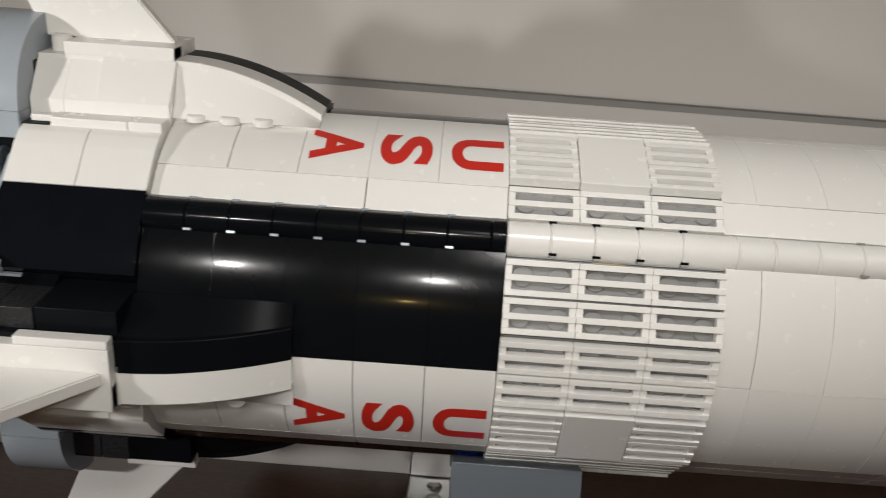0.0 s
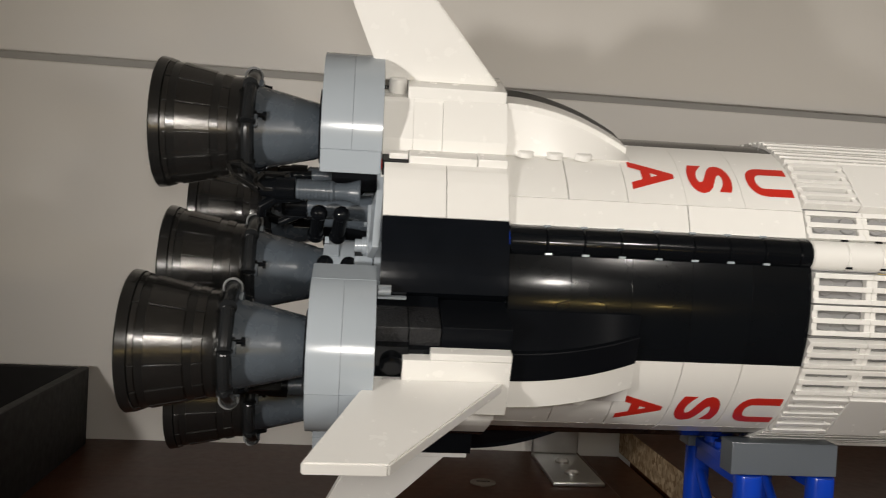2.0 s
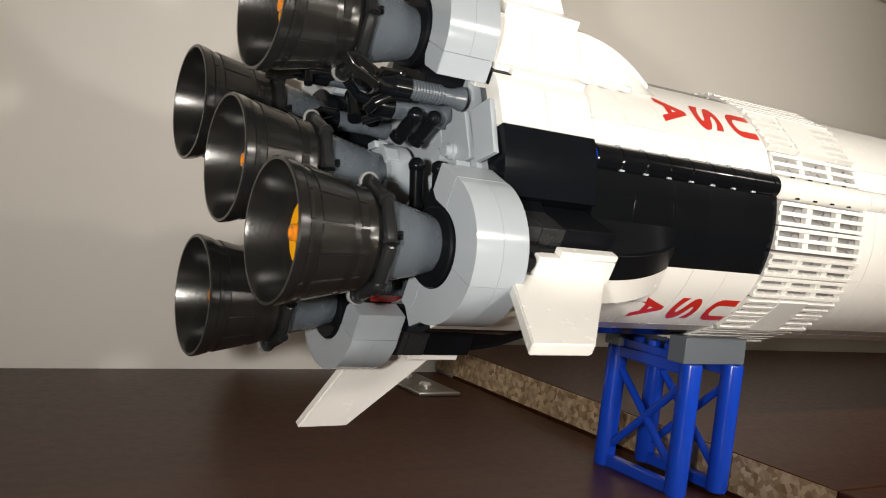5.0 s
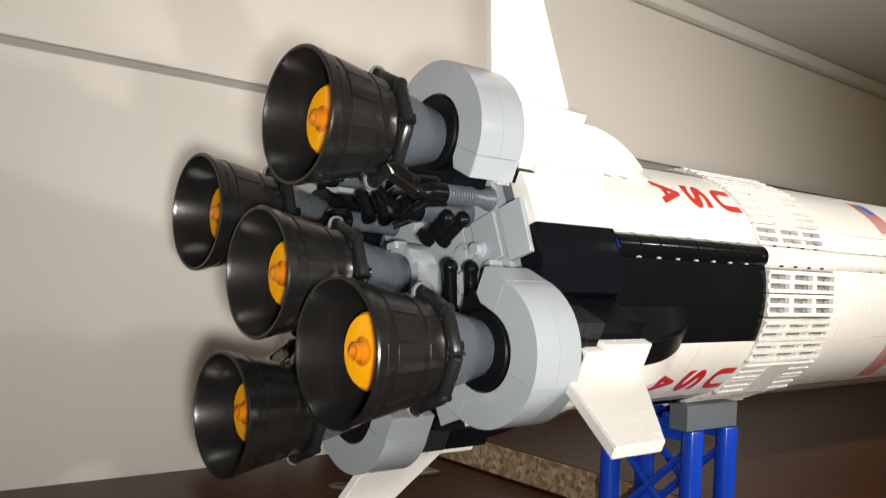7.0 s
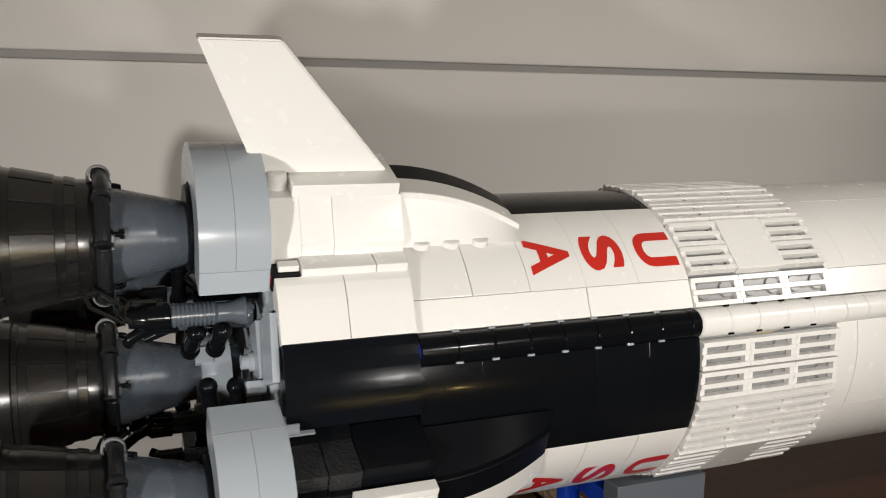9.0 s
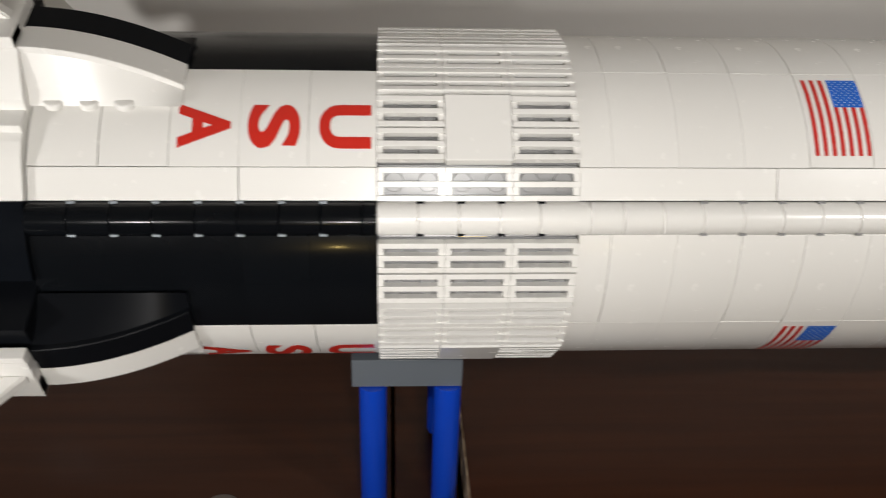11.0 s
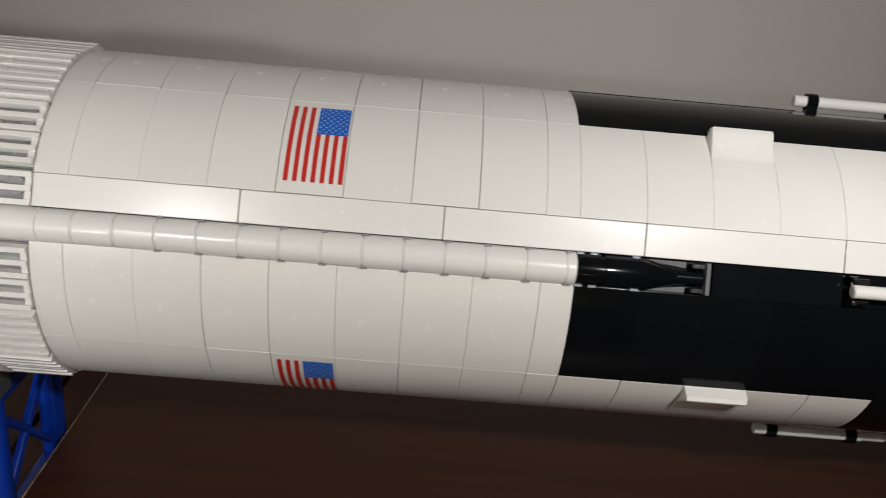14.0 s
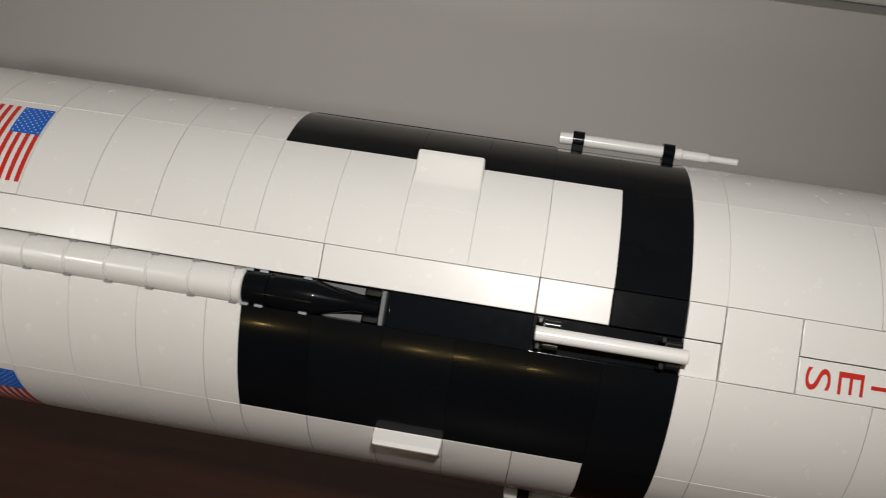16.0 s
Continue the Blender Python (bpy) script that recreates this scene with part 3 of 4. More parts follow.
OUT = Matrix.Rotation(radians(-90), 4, "Z")   # x axis to outward
for a in FIN_ANGLES:
    def put(name, key, make, mat, label=""):
        return place(part(name, shared((name, key), make, mat), mat, rocket, label), 0, a)
    put("fairing_slope", "w", lambda: fairing_curve(-1), WHITE)
    put("fairing_slope", "b", lambda: fairing_curve(1), BLACK_MATT)
    # root bricks, white below, black above
    put("root_brick", "w0", lambda: root_block(-1, -0.1130, -0.10515), WHITE)
    put("root_brick", "w1", lambda: root_block(-1, -0.1051, -0.09735), WHITE)
    put("side_slope", "w2", lambda: root_block(-1, -0.0973, -0.08005, 0.0004), WHITE)
    put("edge_plate", "w3", lambda: boxes((-0.1060, -0.0882, 0.0380, 0.0442, -0.0202, -0.0147), (-0.0880, -0.0802, 0.0380, 0.0443, -0.0202, -0.0147)), WHITE)
    put("clip_socket", "k", lambda: boxes((-0.1129, -0.1062, 0.0385, 0.0425, -0.0202, -0.0100)), BLACK_MATT)
    put("bar_clip", "w7", lambda: boxes((-0.1112, -0.1063, 0.0426, 0.0442, -0.0186, -0.0160)), WHITE)
    put("root_brick", "b0", lambda: root_block(1, -0.1130, -0.0975, 0.0, 0.006), BLACK)
    put("grained_brick", "b1", lambda: boxes((-0.1130, -0.1053, 0.0420, 0.0548, 0.0044, 0.0130)), BLACK_ROUGH, "black brick with a grained face")
    put("grained_brick", "b5", lambda: boxes((-0.1051, -0.0975, 0.0420, 0.0548, 0.0044, 0.0130)), BLACK_ROUGH, "black brick with a grained face")
    put("side_slope", "b2", lambda: boxes((-0.0973, -0.0801, 0.0400, 0.0545, 0.0002, 0.0132)), BLACK_MATT)
    put("socket_brick", "b3", lambda: boxes((-0.1131, -0.1050, 0.0486, 0.0568, 0.0020, 0.0090)), BLACK)
    put("bar_clip", "b6", bar_clip, LGREY, "light grey clip beside the black skirt")
    put("round_knob", "b4", lambda: knob(Matrix.Translation((-0.1090, -0.0560, 0.0042)) @ OUT), BLACK)
    put("fin_base", "w4", lambda: boxes((-0.1065, -0.0805, 0.0562, 0.0594, -0.0080, 0.0068), (-0.1000, -0.0805, 0.0562, 0.0594, 0.0069, 0.0088)), WHITE)
    put("fin_base", "w5", lambda: boxes((-0.1068, -0.0805, 0.0563, 0.0593, -0.0079, -0.0020)), WHITE)
    put("round_knob", "w6", lambda: knob(Matrix.Translation((-0.1094, -0.0562, -0.0022)) @ OUT, 0.0025, 0.0040), WHITE)
    put("spacer_plate", "r", lambda: boxes((-0.1132, -0.1121, 0.0395, 0.0422, -0.0192, -0.0170)), RED, "small red plate behind the clip")
    put("fin", "f", fin_shape, WHITE)
    for k in range(3):
        put("stud", "s%d" % k, lambda: knob(Matrix.Translation((-0.0745 + 0.0080 * k, -0.0434, -0.0119)) @ OUT, 0.0024, 0.0017), WHITE)

# ---------------------------------------------------------------- engine bay


def shroud_half(side, x0, x1):
    """A quarter ring of an engine shroud."""
    bm = bmesh.new()
    co, r1, r0 = 0.0448, 0.0200, 0.0108
    n = 16
    g = 0.00004
    rows = []
    for k in range(n + 1):
        t = radians(0.15 + 89.7 * k / n)
        rows.append([bm.verts.new((x, -(co + r * math.cos(t)), side * r * math.sin(t))) for x, r in ((x0 + g, r1), (x1 - g, r1), (x1 - g, r0), (x0 + g, r0))])
    for p, q in zip(rows[:-1], rows[1:]):
        for i in range(4):
            bm.faces.new((p[i], p[(i + 1) % 4], q[(i + 1) % 4], q[i]))
    bm.faces.new(rows[0]), bm.faces.new(rows[-1])
    bmesh.ops.bevel(bm, geom=[e for e in bm.edges if e.calc_face_angle(0) > 1.2], offset=0.0002, segments=2, affect="EDGES")
    return bm


def shroud_leg(side, x0, x1, leg):
    """The straight block below a quarter ring."""
    bm = bmesh.new()
    sec = [(0.0447, 0.0200), (leg, 0.0200), (leg, 0.0124), (leg + 0.0025, 0.0108), (0.0447, 0.0108)]
    a = [bm.verts.new((x0 + 0.00004, -o, side * z)) for o, z in sec]
    b = [bm.verts.new((x1 - 0.00004, -o, side * z)) for o, z in sec]
    bm.faces.new(a), bm.faces.new(b)
    for i in range(5):
        bm.faces.new((a[i], a[(i + 1) % 5], b[(i + 1) % 5], b[i]))
    bmesh.ops.bevel(bm, geom=bm.edges[:], offset=0.0002, segments=2, affect="EDGES")
    return bm


ENG = 0.0432
for a in FIN_ANGLES:
    for side in (-1, 1):
        for x0, x1 in ((-0.1290, -0.1210), (-0.1210, -0.1132)):
            place(part("engine_shroud", shared(("engine_shroud", side, x0), lambda: shroud_half(side, x0, x1), LGREY), LGREY, rocket), 0, a)
        place(part("shroud_leg", shared(("shroud_leg", side), lambda: shroud_leg(side, -0.1290, -0.1132, 0.0385 if side < 0 else 0.0360), LGREY), LGREY, rocket), 0, a)
    bm = bmesh.new()
    add_box(bm, -0.1262, -0.1131, -0.0550, -0.0300, -0.0106, 0.0106, 0.0004)
    add_lathe(bm, [(-0.1263, 0.0105), (-0.1296, 0.0105), (-0.1300, 0.0101), (-0.1300, 0.0070)], 32, Matrix.Translation((0, -0.0446, 0)))
    place(part("shroud_backing", bm, BLACK_MATT, rocket), 0, a)


def bell_mesh():
    bm = bmesh.new()
    prof = [(0.0000, 0.0128), (-0.0013, 0.0134), (-0.0034, 0.0134), (-0.0135, 0.0154), (-0.0200, 0.0168), (-0.0202, 0.0173), (-0.0225, 0.0177), (-0.0229, 0.0174),
            (-0.0229, 0.0167), (-0.0219, 0.0163), (-0.0135, 0.0144), (-0.0045, 0.0120), (-0.0035, 0.0100)]
    add_lathe(bm, prof, 48)
    return bm


N_PANEL = 14


def cooling_panel(x0, x1, fill=0.90):
    """One raised panel on the outside of a bell, between two heights."""
    bm = bmesh.new()
    t1 = 2 * math.pi * fill / N_PANEL
    m = 4

    def rad(x):
        return 0.0134 + (-0.0034 - x) * 0.0034 / 0.0166
    e = 0.00012
    rows = []
    for q in range(m + 1):
        t = t1 * q / m
        lift = 0.00022 + 0.00008 * q / m
        rows.append([bm.verts.new((x, -r * math.cos(t), r * math.sin(t))) for x, r in ((x0, rad(x0) + lift - e), (x0 - e, rad(x0) + lift), (x1 + e, rad(x1) + lift), (x1, rad(x1) + lift - e), (x1, rad(x1) - 0.0006), (x0, rad(x0) - 0.0006))])
    for p, q in zip(rows[:-1], rows[1:]):
        for i in range(6):
            bm.faces.new((p[i], p[(i + 1) % 6], q[(i + 1) % 6], q[i]))
    bm.faces.new(rows[0]), bm.faces.new(rows[-1])
    bmesh.ops.bevel(bm, geom=[ed for ed in bm.edges if ed.calc_face_angle(0) > 1.2], offset=0.00018, segments=2, affect="EDGES")
    return bm


def hose_clip():
    """An open ring that grips the pipe collar."""
    bm = bmesh.new()
    n, k = 18, 8
    rings = []
    for i in range(n + 1):
        t = radians(-50 + 280 * i / n)
        o = Vector((math.cos(t), -math.sin(t), 0))
        rings.append([bm.verts.new(o * (0.0023 + 0.00035 * math.cos(2 * math.pi * q / k)) + Vector((0, 0, 0.0008 * math.sin(2 * math.pi * q / k)))) for q in range(k)])
    for p, q in zip(rings[:-1], rings[1:]):
        for z in range(k):
            bm.faces.new((p[z], p[(z + 1) % k], q[(z + 1) % k], q[z]))
    bm.faces.new(rings[0]), bm.faces.new(rings[-1])
    return bm


def cone_mesh():
    bm = bmesh.new()
    add_lathe(bm, [(0.0330, 0.0050), (0.0330, 0.0066), (0.0195, 0.0072), (0.0180, 0.0078), (0.0010, 0.0118), (0.0, 0.0120), (-0.0005, 0.0110)], 40)
    return bm


N_BAR, BAR_R = 8, 0.0143


def corner(k):
    t = 2 * math.pi * (k + 0.5) / N_BAR
    return Vector((0.0012, -BAR_R * math.cos(t), BAR_R * math.sin(t)))


def collar_bar():
    """One straight bar of the pipe round the neck of a bell, with a ring at its joint."""
    bm = bmesh.new()
    a, b = corner(-1), corner(0)
    d = b - a
    side = d.normalized().cross(Vector((1, 0, 0)))
    rings = []
    for u, r in ((-0.01, 0.0014), (-0.01, 0.0021), (0.05, 0.0021), (0.05, 0.0016), (0.09, 0.0016), (0.12, 0.00172), (0.88, 0.00172), (0.91, 0.0016), (0.97, 0.0016), (1.0, 0.0014)):
        c = a + d * u
        rings.append([bm.verts.new(c + r * (math.cos(2 * math.pi * q / 14) * side + math.sin(2 * math.pi * q / 14) * Vector((1, 0, 0)))) for q in range(14)])
    for p, q in zip(rings[:-1], rings[1:]):
        for z in range(14):
            bm.faces.new((p[z], p[(z + 1) % 14], q[(z + 1) % 14], q[z]))
    bm.faces.new(rings[0]), bm.faces.new(rings[-1])
    return bm


def clip_loop():
    """A small clip of two cheeks and a bar that stands on the cone beside the collar."""
    bm = bmesh.new()
    for x, o in ((0.0032, 0.0124), (0.0056, 0.0118)):
        add_box(bm, x - 0.0005, x + 0.0005, -o, -0.0095, -0.0011, 0.0011, 0.0002)
    add_tube(bm, [(0.0030, -0.0120, 0.0), (0.0058, -0.0114, 0.0)], 0.0006, 20)
    return bm


def flame_mesh():
    bm = bmesh.new()
    add_lathe(bm, [(0.0010, 0.0005), (0.0010, 0.0088), (0.0004, 0.0092), (-0.0006, 0.0092), (-0.0014, 0.0085), (-0.0016, 0.0042), (-0.0016, 0.0005)], 40)
    return bm


def hub_mesh():
    bm = bmesh.new()
    add_lathe(bm, [(-0.0017, 0.0010), (-0.0017, 0.0034), (-0.0020, 0.0035), (-0.0022, 0.0027), (-0.0028, 0.0022), (-0.0042, 0.0021), (-0.0045, 0.0018), (-0.0045, 0.0012), (-0.0030, 0.0011), (-0.0030, 0.0003)], 28)
    return bm


def clip_mesh():
    bm = bmesh.new()
    for k in range(4):
        m = Matrix.Rotation(radians(90 * k + 20), 4, "X")
        add_box(bm, -0.0005, 0.0028, -0.0130, -0.0108, -0.0018, 0.0018, 0.0003, m)
    return bm


def build_engine(y, z):
    e = part("engine", shared(("bell",), bell_mesh, BELL), BELL, rocket, "dark bell nozzle with a clear orange plastic disc inside")
    e.location = (-0.1498, y, z)
    for name, make, mat, x in (("thrust_cone", cone_mesh, DGREY, 0.0008), ("flame_disc", flame_mesh, ORANGE, -0.0132), ("hub", hub_mesh, HUB, -0.0132), ("clip_ring", clip_mesh, DGREY, 0.0012)):
        c = part(name, shared((name,), make, mat), mat, e, "clear orange plastic disc with a hub" if name == "flame_disc" else "")
        c.location.x = x
    for k in range(N_PANEL):
        for zone, (x0, x1) in enumerate(((-0.0036, -0.0060), (-0.0080, -0.0166), (-0.0186, -0.0199))):
            c = part("cooling_panel", shared(("cooling_panel", zone), lambda: cooling_panel(x0, x1), PANEL), PANEL, e)
            c.rotation_euler.x = 2 * math.pi * (k + 0.3) / N_PANEL
    for k in range(N_BAR):
        c = part("collar_bar", shared(("collar_bar",), collar_bar, PEARL), PEARL, e)
        c.location.x, c.rotation_euler.x = 0.0004, 2 * math.pi * k / N_BAR
    for k in range(4):
        c = part("clip_loop", shared(("clip_loop",), clip_loop, BLACK), BLACK, e)
        c.rotation_euler.x = radians(90 * k + 12)
    for k in range(2):
        t = radians(67.5 + 180 * k)
        c = part("hose_clip", shared(("hose_clip",), hose_clip, CLEAR_GREY), CLEAR_GREY, e)
        c.location = (0.0012, -0.0140 * math.cos(t), 0.0140 * math.sin(t))
        c.rotation_euler.x = -t
    return e


S2 = math.sqrt(0.5)
for y, z in ((-1, 1), (-1, -1), (1, 1), (1, -1)):
    build_engine(y * ENG * S2, z * ENG * S2)
build_engine(0.0, 0.0)
bm = bmesh.new()
add_lathe(bm, [(-0.1265, 0.0060), (-0.1265, 0.0100), (-0.1190, 0.0100), (-0.1190, 0.0060)], 32)
part("mount_ring", bm, LGREY, rocket)
for k in range(6):
    me = shared(("mount_tooth",), lambda: boxes((-0.1280, -0.1235, 0.0084, 0.0105, -0.0022, 0.0022)), LGREY)
    place(part("mount_tooth", me, LGREY, rocket), 0, 60 * k + 20)

# thrust plate behind the engines, with studs and small fittings
bm = bmesh.new()
add_box(bm, -0.1140, -0.1095, -0.0185, 0.0185, -0.0342, 0.0342, 0.0003)
add_box(bm, -0.1139, -0.1096, -0.0342, -0.0187, -0.0185, 0.0185, 0.0003)
add_box(bm, -0.1139, -0.1096, 0.0187, 0.0342, -0.0185, 0.0185, 0.0003)
part("thrust_plate", bm, LGREY, rocket)
for f in FACES:
    def put(name, key, make, mat, label=""):
        return place(part(name, shared((name, key), make, mat), mat, rocket, label), 0, f)
    # tilted square tile at the aft edge of the skirt
    def tile():
        bm = bmesh.new()
        add_box(bm, -0.0009, 0.0009, -0.0040, 0.0040, -0.0079, 0.0079, 0.0002, Matrix.Translation((-0.1140, -0.0394, 0.0)) @ Matrix.Rotation(radians(6.5), 4, "Z") @ Matrix.Rotation(radians(2.5), 4, "Y"))
        return bm
    put("square_tile", "tilt", tile, LGREY, "tilted light grey tile")

    def fitting():
        bm = bmesh.new()
        for y, z, h, r in ((-0.0262, -0.0010, 0.0050, 0.0024), (-0.0180, 0.0010, 0.0026, 0.0030)):
            add_lathe(bm, [(-0.1140, r), (-0.1140 - h * 0.6, r), (-0.1140 - h * 0.65, r * 0.75), (-0.1140 - h, r * 0.75)], 16, Matrix.Translation((0, y, z)))
        add_box(bm, -0.1185, -0.1142, -0.0230, -0.0160, -0.0110, -0.0050, 0.0003)
        add_box(bm, -0.1190, -0.1142, -0.0318, -0.0284, -0.0096, -0.0060, 0.0003)
        add_box(bm, -0.1160, -0.1142, -0.0340, -0.0242, -0.0058, 0.0078, 0.0002)
        return bm
    put("plate_fitting", "a", fitting, LGREY)

    # ribbed pump barrel with its linkage to the next nozzle
    def barrel():
        bm = bmesh.new()
        prof = [(-0.1182, 0.0016), (-0.1182, 0.0032), (-0.1185, 0.0034), (-0.1190, 0.0033), (-0.1206, 0.0027), (-0.1222, 0.0023), (-0.1248, 0.0023), (-0.1252, 0.0026)]
        x = -0.1255
        while x > -0.1350:
            prof += [(x, 0.0028), (x - 0.0006, 0.0028), (x - 0.0006, 0.00255), (x - 0.00095, 0.00255)]
            x -= 0.00095
        prof += [(-0.1352, 0.0018)]
        add_lathe(bm, prof, 24, Matrix.Translation((0, -0.0363, 0.0100)))
        return bm
    put("pump_barrel", "a", barrel, DGREY)

    def linkage():
        bm = bmesh.new()
        add_lathe(bm, [(-0.1352, 0.0026), (-0.1353, 0.0032), (-0.1400, 0.0032), (-0.1412, 0.0026), (-0.1440, 0.0022)], 24, Matrix.Translation((0, -0.0363, 0.0100)))
        return bm

    def open_frame(pts):
        bm = bmesh.new()
        a = [bm.verts.new((x, -0.0386, z)) for x, z in pts]
        cx, cz = sum(p[0] for p in pts) / len(pts), sum(p[1] for p in pts) / len(pts)
        b = [bm.verts.new((cx + (x - cx) * 0.70, -0.0386, cz + (z - cz) * 0.70)) for x, z in pts]
        c = [bm.verts.new(v.co + Vector((0, 0.0034, 0))) for v in a]
        d = [bm.verts.new(v.co + Vector((0, 0.0034, 0))) for v in b]
        n = len(pts)
        for q in range(n):
            r = (q + 1) % n
            for quad in ((a[q], a[r], b[r], b[q]), (c[q], c[r], d[r], d[q]), (a[q], a[r], c[r], c[q]), (b[q], b[r], d[r], d[q])):
                bm.faces.new(quad)
        bmesh.ops.bevel(bm, geom=bm.edges[:], offset=0.00015, segments=1, affect="EDGES")
        return bm

    def feed_pipe():
        bm = bmesh.new()
        add_tube(bm, [(-0.1340, -0.0355, 0.0082), (-0.1400, -0.0350, 0.0078), (-0.1435, -0.0335, 0.0060), (-0.1440, -0.0300, 0.0055)], 0.0014, 16)
        return bm
    put("linkage_frame", "a", lambda: open_frame([(-0.1366, 0.0082), (-0.1432, 0.0082), (-0.1462, 0.0108), (-0.1438, 0.0138), (-0.1366, 0.0138)]), BELL)
    put("linkage_frame", "b", lambda: open_frame([(-0.1446, 0.0086), (-0.1520, 0.0130), (-0.1535, 0.0160), (-0.1500, 0.0168), (-0.1446, 0.0130)]), BELL)
    put("feed_pipe", "a", feed_pipe, BLACK)
    put("linkage_hub", "a", linkage, BLACK)

    def inner_pump():
        bm = bmesh.new()
        add_lathe(bm, [(-0.1150, 0.0020), (-0.1150, 0.0039), (-0.1170, 0.0037), (-0.1215, 0.0031), (-0.1325, 0.0031), (-0.1330, 0.0018)], 24, Matrix.Translation((0, -0.0225, 0.0115)))
        return bm
    put("inner_pump", "a", inner_pump, DGREY)

    def inner_link():
        bm = bmesh.new()
        add_lathe(bm, [(-0.1328, 0.0020), (-0.1328, 0.0036), (-0.1385, 0.0036), (-0.1395, 0.0026), (-0.1395, 0.0010)], 24, Matrix.Translation((0, -0.0225, 0.0115)))
        add_tube(bm, [(-0.1380, -0.0225, 0.0120), (-0.1425, -0.0215, 0.0140), (-0.1460, -0.0235, 0.0165)], 0.0014, 10)
        add_tube(bm, [(-0.1350, -0.0215, 0.0090), (-0.1400, -0.0190, 0.0075)], 0.0011, 10)
        return bm
    put("inner_linkage", "a", inner_link, BLACK)

    # pairs of black pipes with ball ends
    def ball_pipe(x, y, z, leg):
        bm = bmesh.new()
        a, leg = Vector((x, y, z)), Vector(leg)
        r = 0.0023
        add_lathe(bm, [(r * -math.cos(radians(t)), r * math.sin(radians(t))) for t in range(6, 181, 14)], 20, Matrix.Translation(a))
        add_tube(bm, [a, a + 0.5 * leg, a + leg], 0.0019, 20)
        add_tube(bm, [a + 0.88 * leg, a + 1.04 * leg], 0.0023, 20)
        return bm
    put("ball_pipe", "a", lambda: ball_pipe(-0.1268, -0.0240, -0.0058, (0.0014, 0.0050, -0.0110)), BLACK)
    put("ball_pipe", "b", lambda: ball_pipe(-0.1204, -0.0252, -0.0064, (0.0014, 0.0050, -0.0106)), BLACK)
    put("ball_pipe", "c", lambda: ball_pipe(-0.1290, -0.0292, 0.0066, (-0.0010, 0.0090, -0.0030)), BLACK)
    put("ball_pipe", "d", lambda: ball_pipe(-0.1230, -0.0290, 0.0066, (-0.0010, 0.0090, -0.0030)), BLACK)

# small coloured bits that show in the gaps
place(part("spacer_plate", boxes((-0.1225, -0.1142, 0.0318, 0.0340, -0.0165, -0.0090)), RED, rocket, "small red plate between the engines"), 0, 270)
for f in (0, 180):
    bm = bmesh.new()
    add_lathe(bm, [(-0.0803, 0.0010), (-0.0803, 0.0034), (-0.08005, 0.0034), (-0.08005, 0.001)], 20, Matrix.Translation((0, PIPE_Y, PIPE_Z)))
    place(part("pipe_stop", bm, BLUE, rocket, "small blue round plate at the pipe's end"), 0, f)
    bm = bmesh.new()
    add_box(bm, 0.0190, 0.0262, -0.0425, -0.0408, -0.0090, -0.0082, 0.0002)
    place(part("spacer_plate", bm, YELLOW, rocket, "small yellow plate under the pipe"), 0, f)

# ---------------------------------------------------------------- print on the panels


def glyph(text, bold=0.02):
    cu = bpy.data.curves.new("glyph", "FONT")
    cu.body, cu.offset, cu.resolution_u = text, bold, 6
    ob = bpy.data.objects.new("glyph", cu)
    scene.collection.objects.link(ob)
    me = bpy.data.meshes.new_from_object(ob)
    bpy.data.objects.remove(ob)
    bm = bmesh.new()
    bm.from_mesh(me)
    bpy.data.meshes.remove(me)
    return bm


def print_letter(text, length, width, bold=0.02, radius=R, flat=None, lift=0.00012):
    """A letter with its top towards +x, wrapped on the skin about the angle 0."""
    bm = glyph(text, bold)
    us, vs = [v.co.x for v in bm.verts], [v.co.y for v in bm.verts]
    u0, u1, v0, v1 = min(us), max(us), min(vs), max(vs)
    for v in bm.verts:
        v.co = Vector(((v.co.x - u0) / (u1 - u0) - 0.5, (v.co.y - v0) / (v1 - v0) - 0.5, 0))
    for k in range(1, 12):
        bmesh.ops.bisect_plane(bm, geom=bm.verts[:] + bm.edges[:] + bm.faces[:], plane_co=(k / 12 - 0.5, 0, 0), plane_no=(1, 0, 0))
    for v in bm.verts:
        tan, x = -v.co.x * width, v.co.y * length
        if flat is None:
            t = tan / radius
            v.co = Vector((x, -(radius + lift) * math.cos(t), (radius + lift) * math.sin(t)))
        else:
            v.co = Vector((x, -flat - lift, tan))
    return bm


def arc_patch(bm, x0, x1, a0, a1, lift, n=10):
    r = R + lift
    rows = []
    for k in range(n + 1):
        a = radians(a0 + (a1 - a0) * k / n)
        rows.append([bm.verts.new((x, -r * math.cos(a), r * math.sin(a))) for x in (x0, x1)])
    for p, q in zip(rows[:-1], rows[1:]):
        bm.faces.new((p[0], p[1], q[1], q[0]))


for text, x in (("U", -0.0070), ("S", -0.0236), ("A", -0.0397)):
    for f in FACES:
        me = shared(("letter", text), lambda: print_letter(text, 0.0122, 0.0113, 0.035), RED)
        place(part("letter", me, RED, rocket, "red printed letter"), x - 0.0004, f + 23.2)
for k, text in enumerate("SETATS DETINU"):
    if text == " ":
        continue
    for f in FACES:
        me = shared(("letter_small", text), lambda: print_letter(text, 0.0052, 0.0048, 0.0, flat=0.0438), RED)
        ob = place(part("letter", me, RED, rocket, "red printed letter"), 0.3003 + k * 0.0067, f)
        ra = radians(f)
        ob.location.y, ob.location.z = -0.0041 * math.sin(ra), -0.0041 * math.cos(ra)

FX0, FX1, FA0, FA1 = 0.1055, 0.1195, 14.2, 42.0


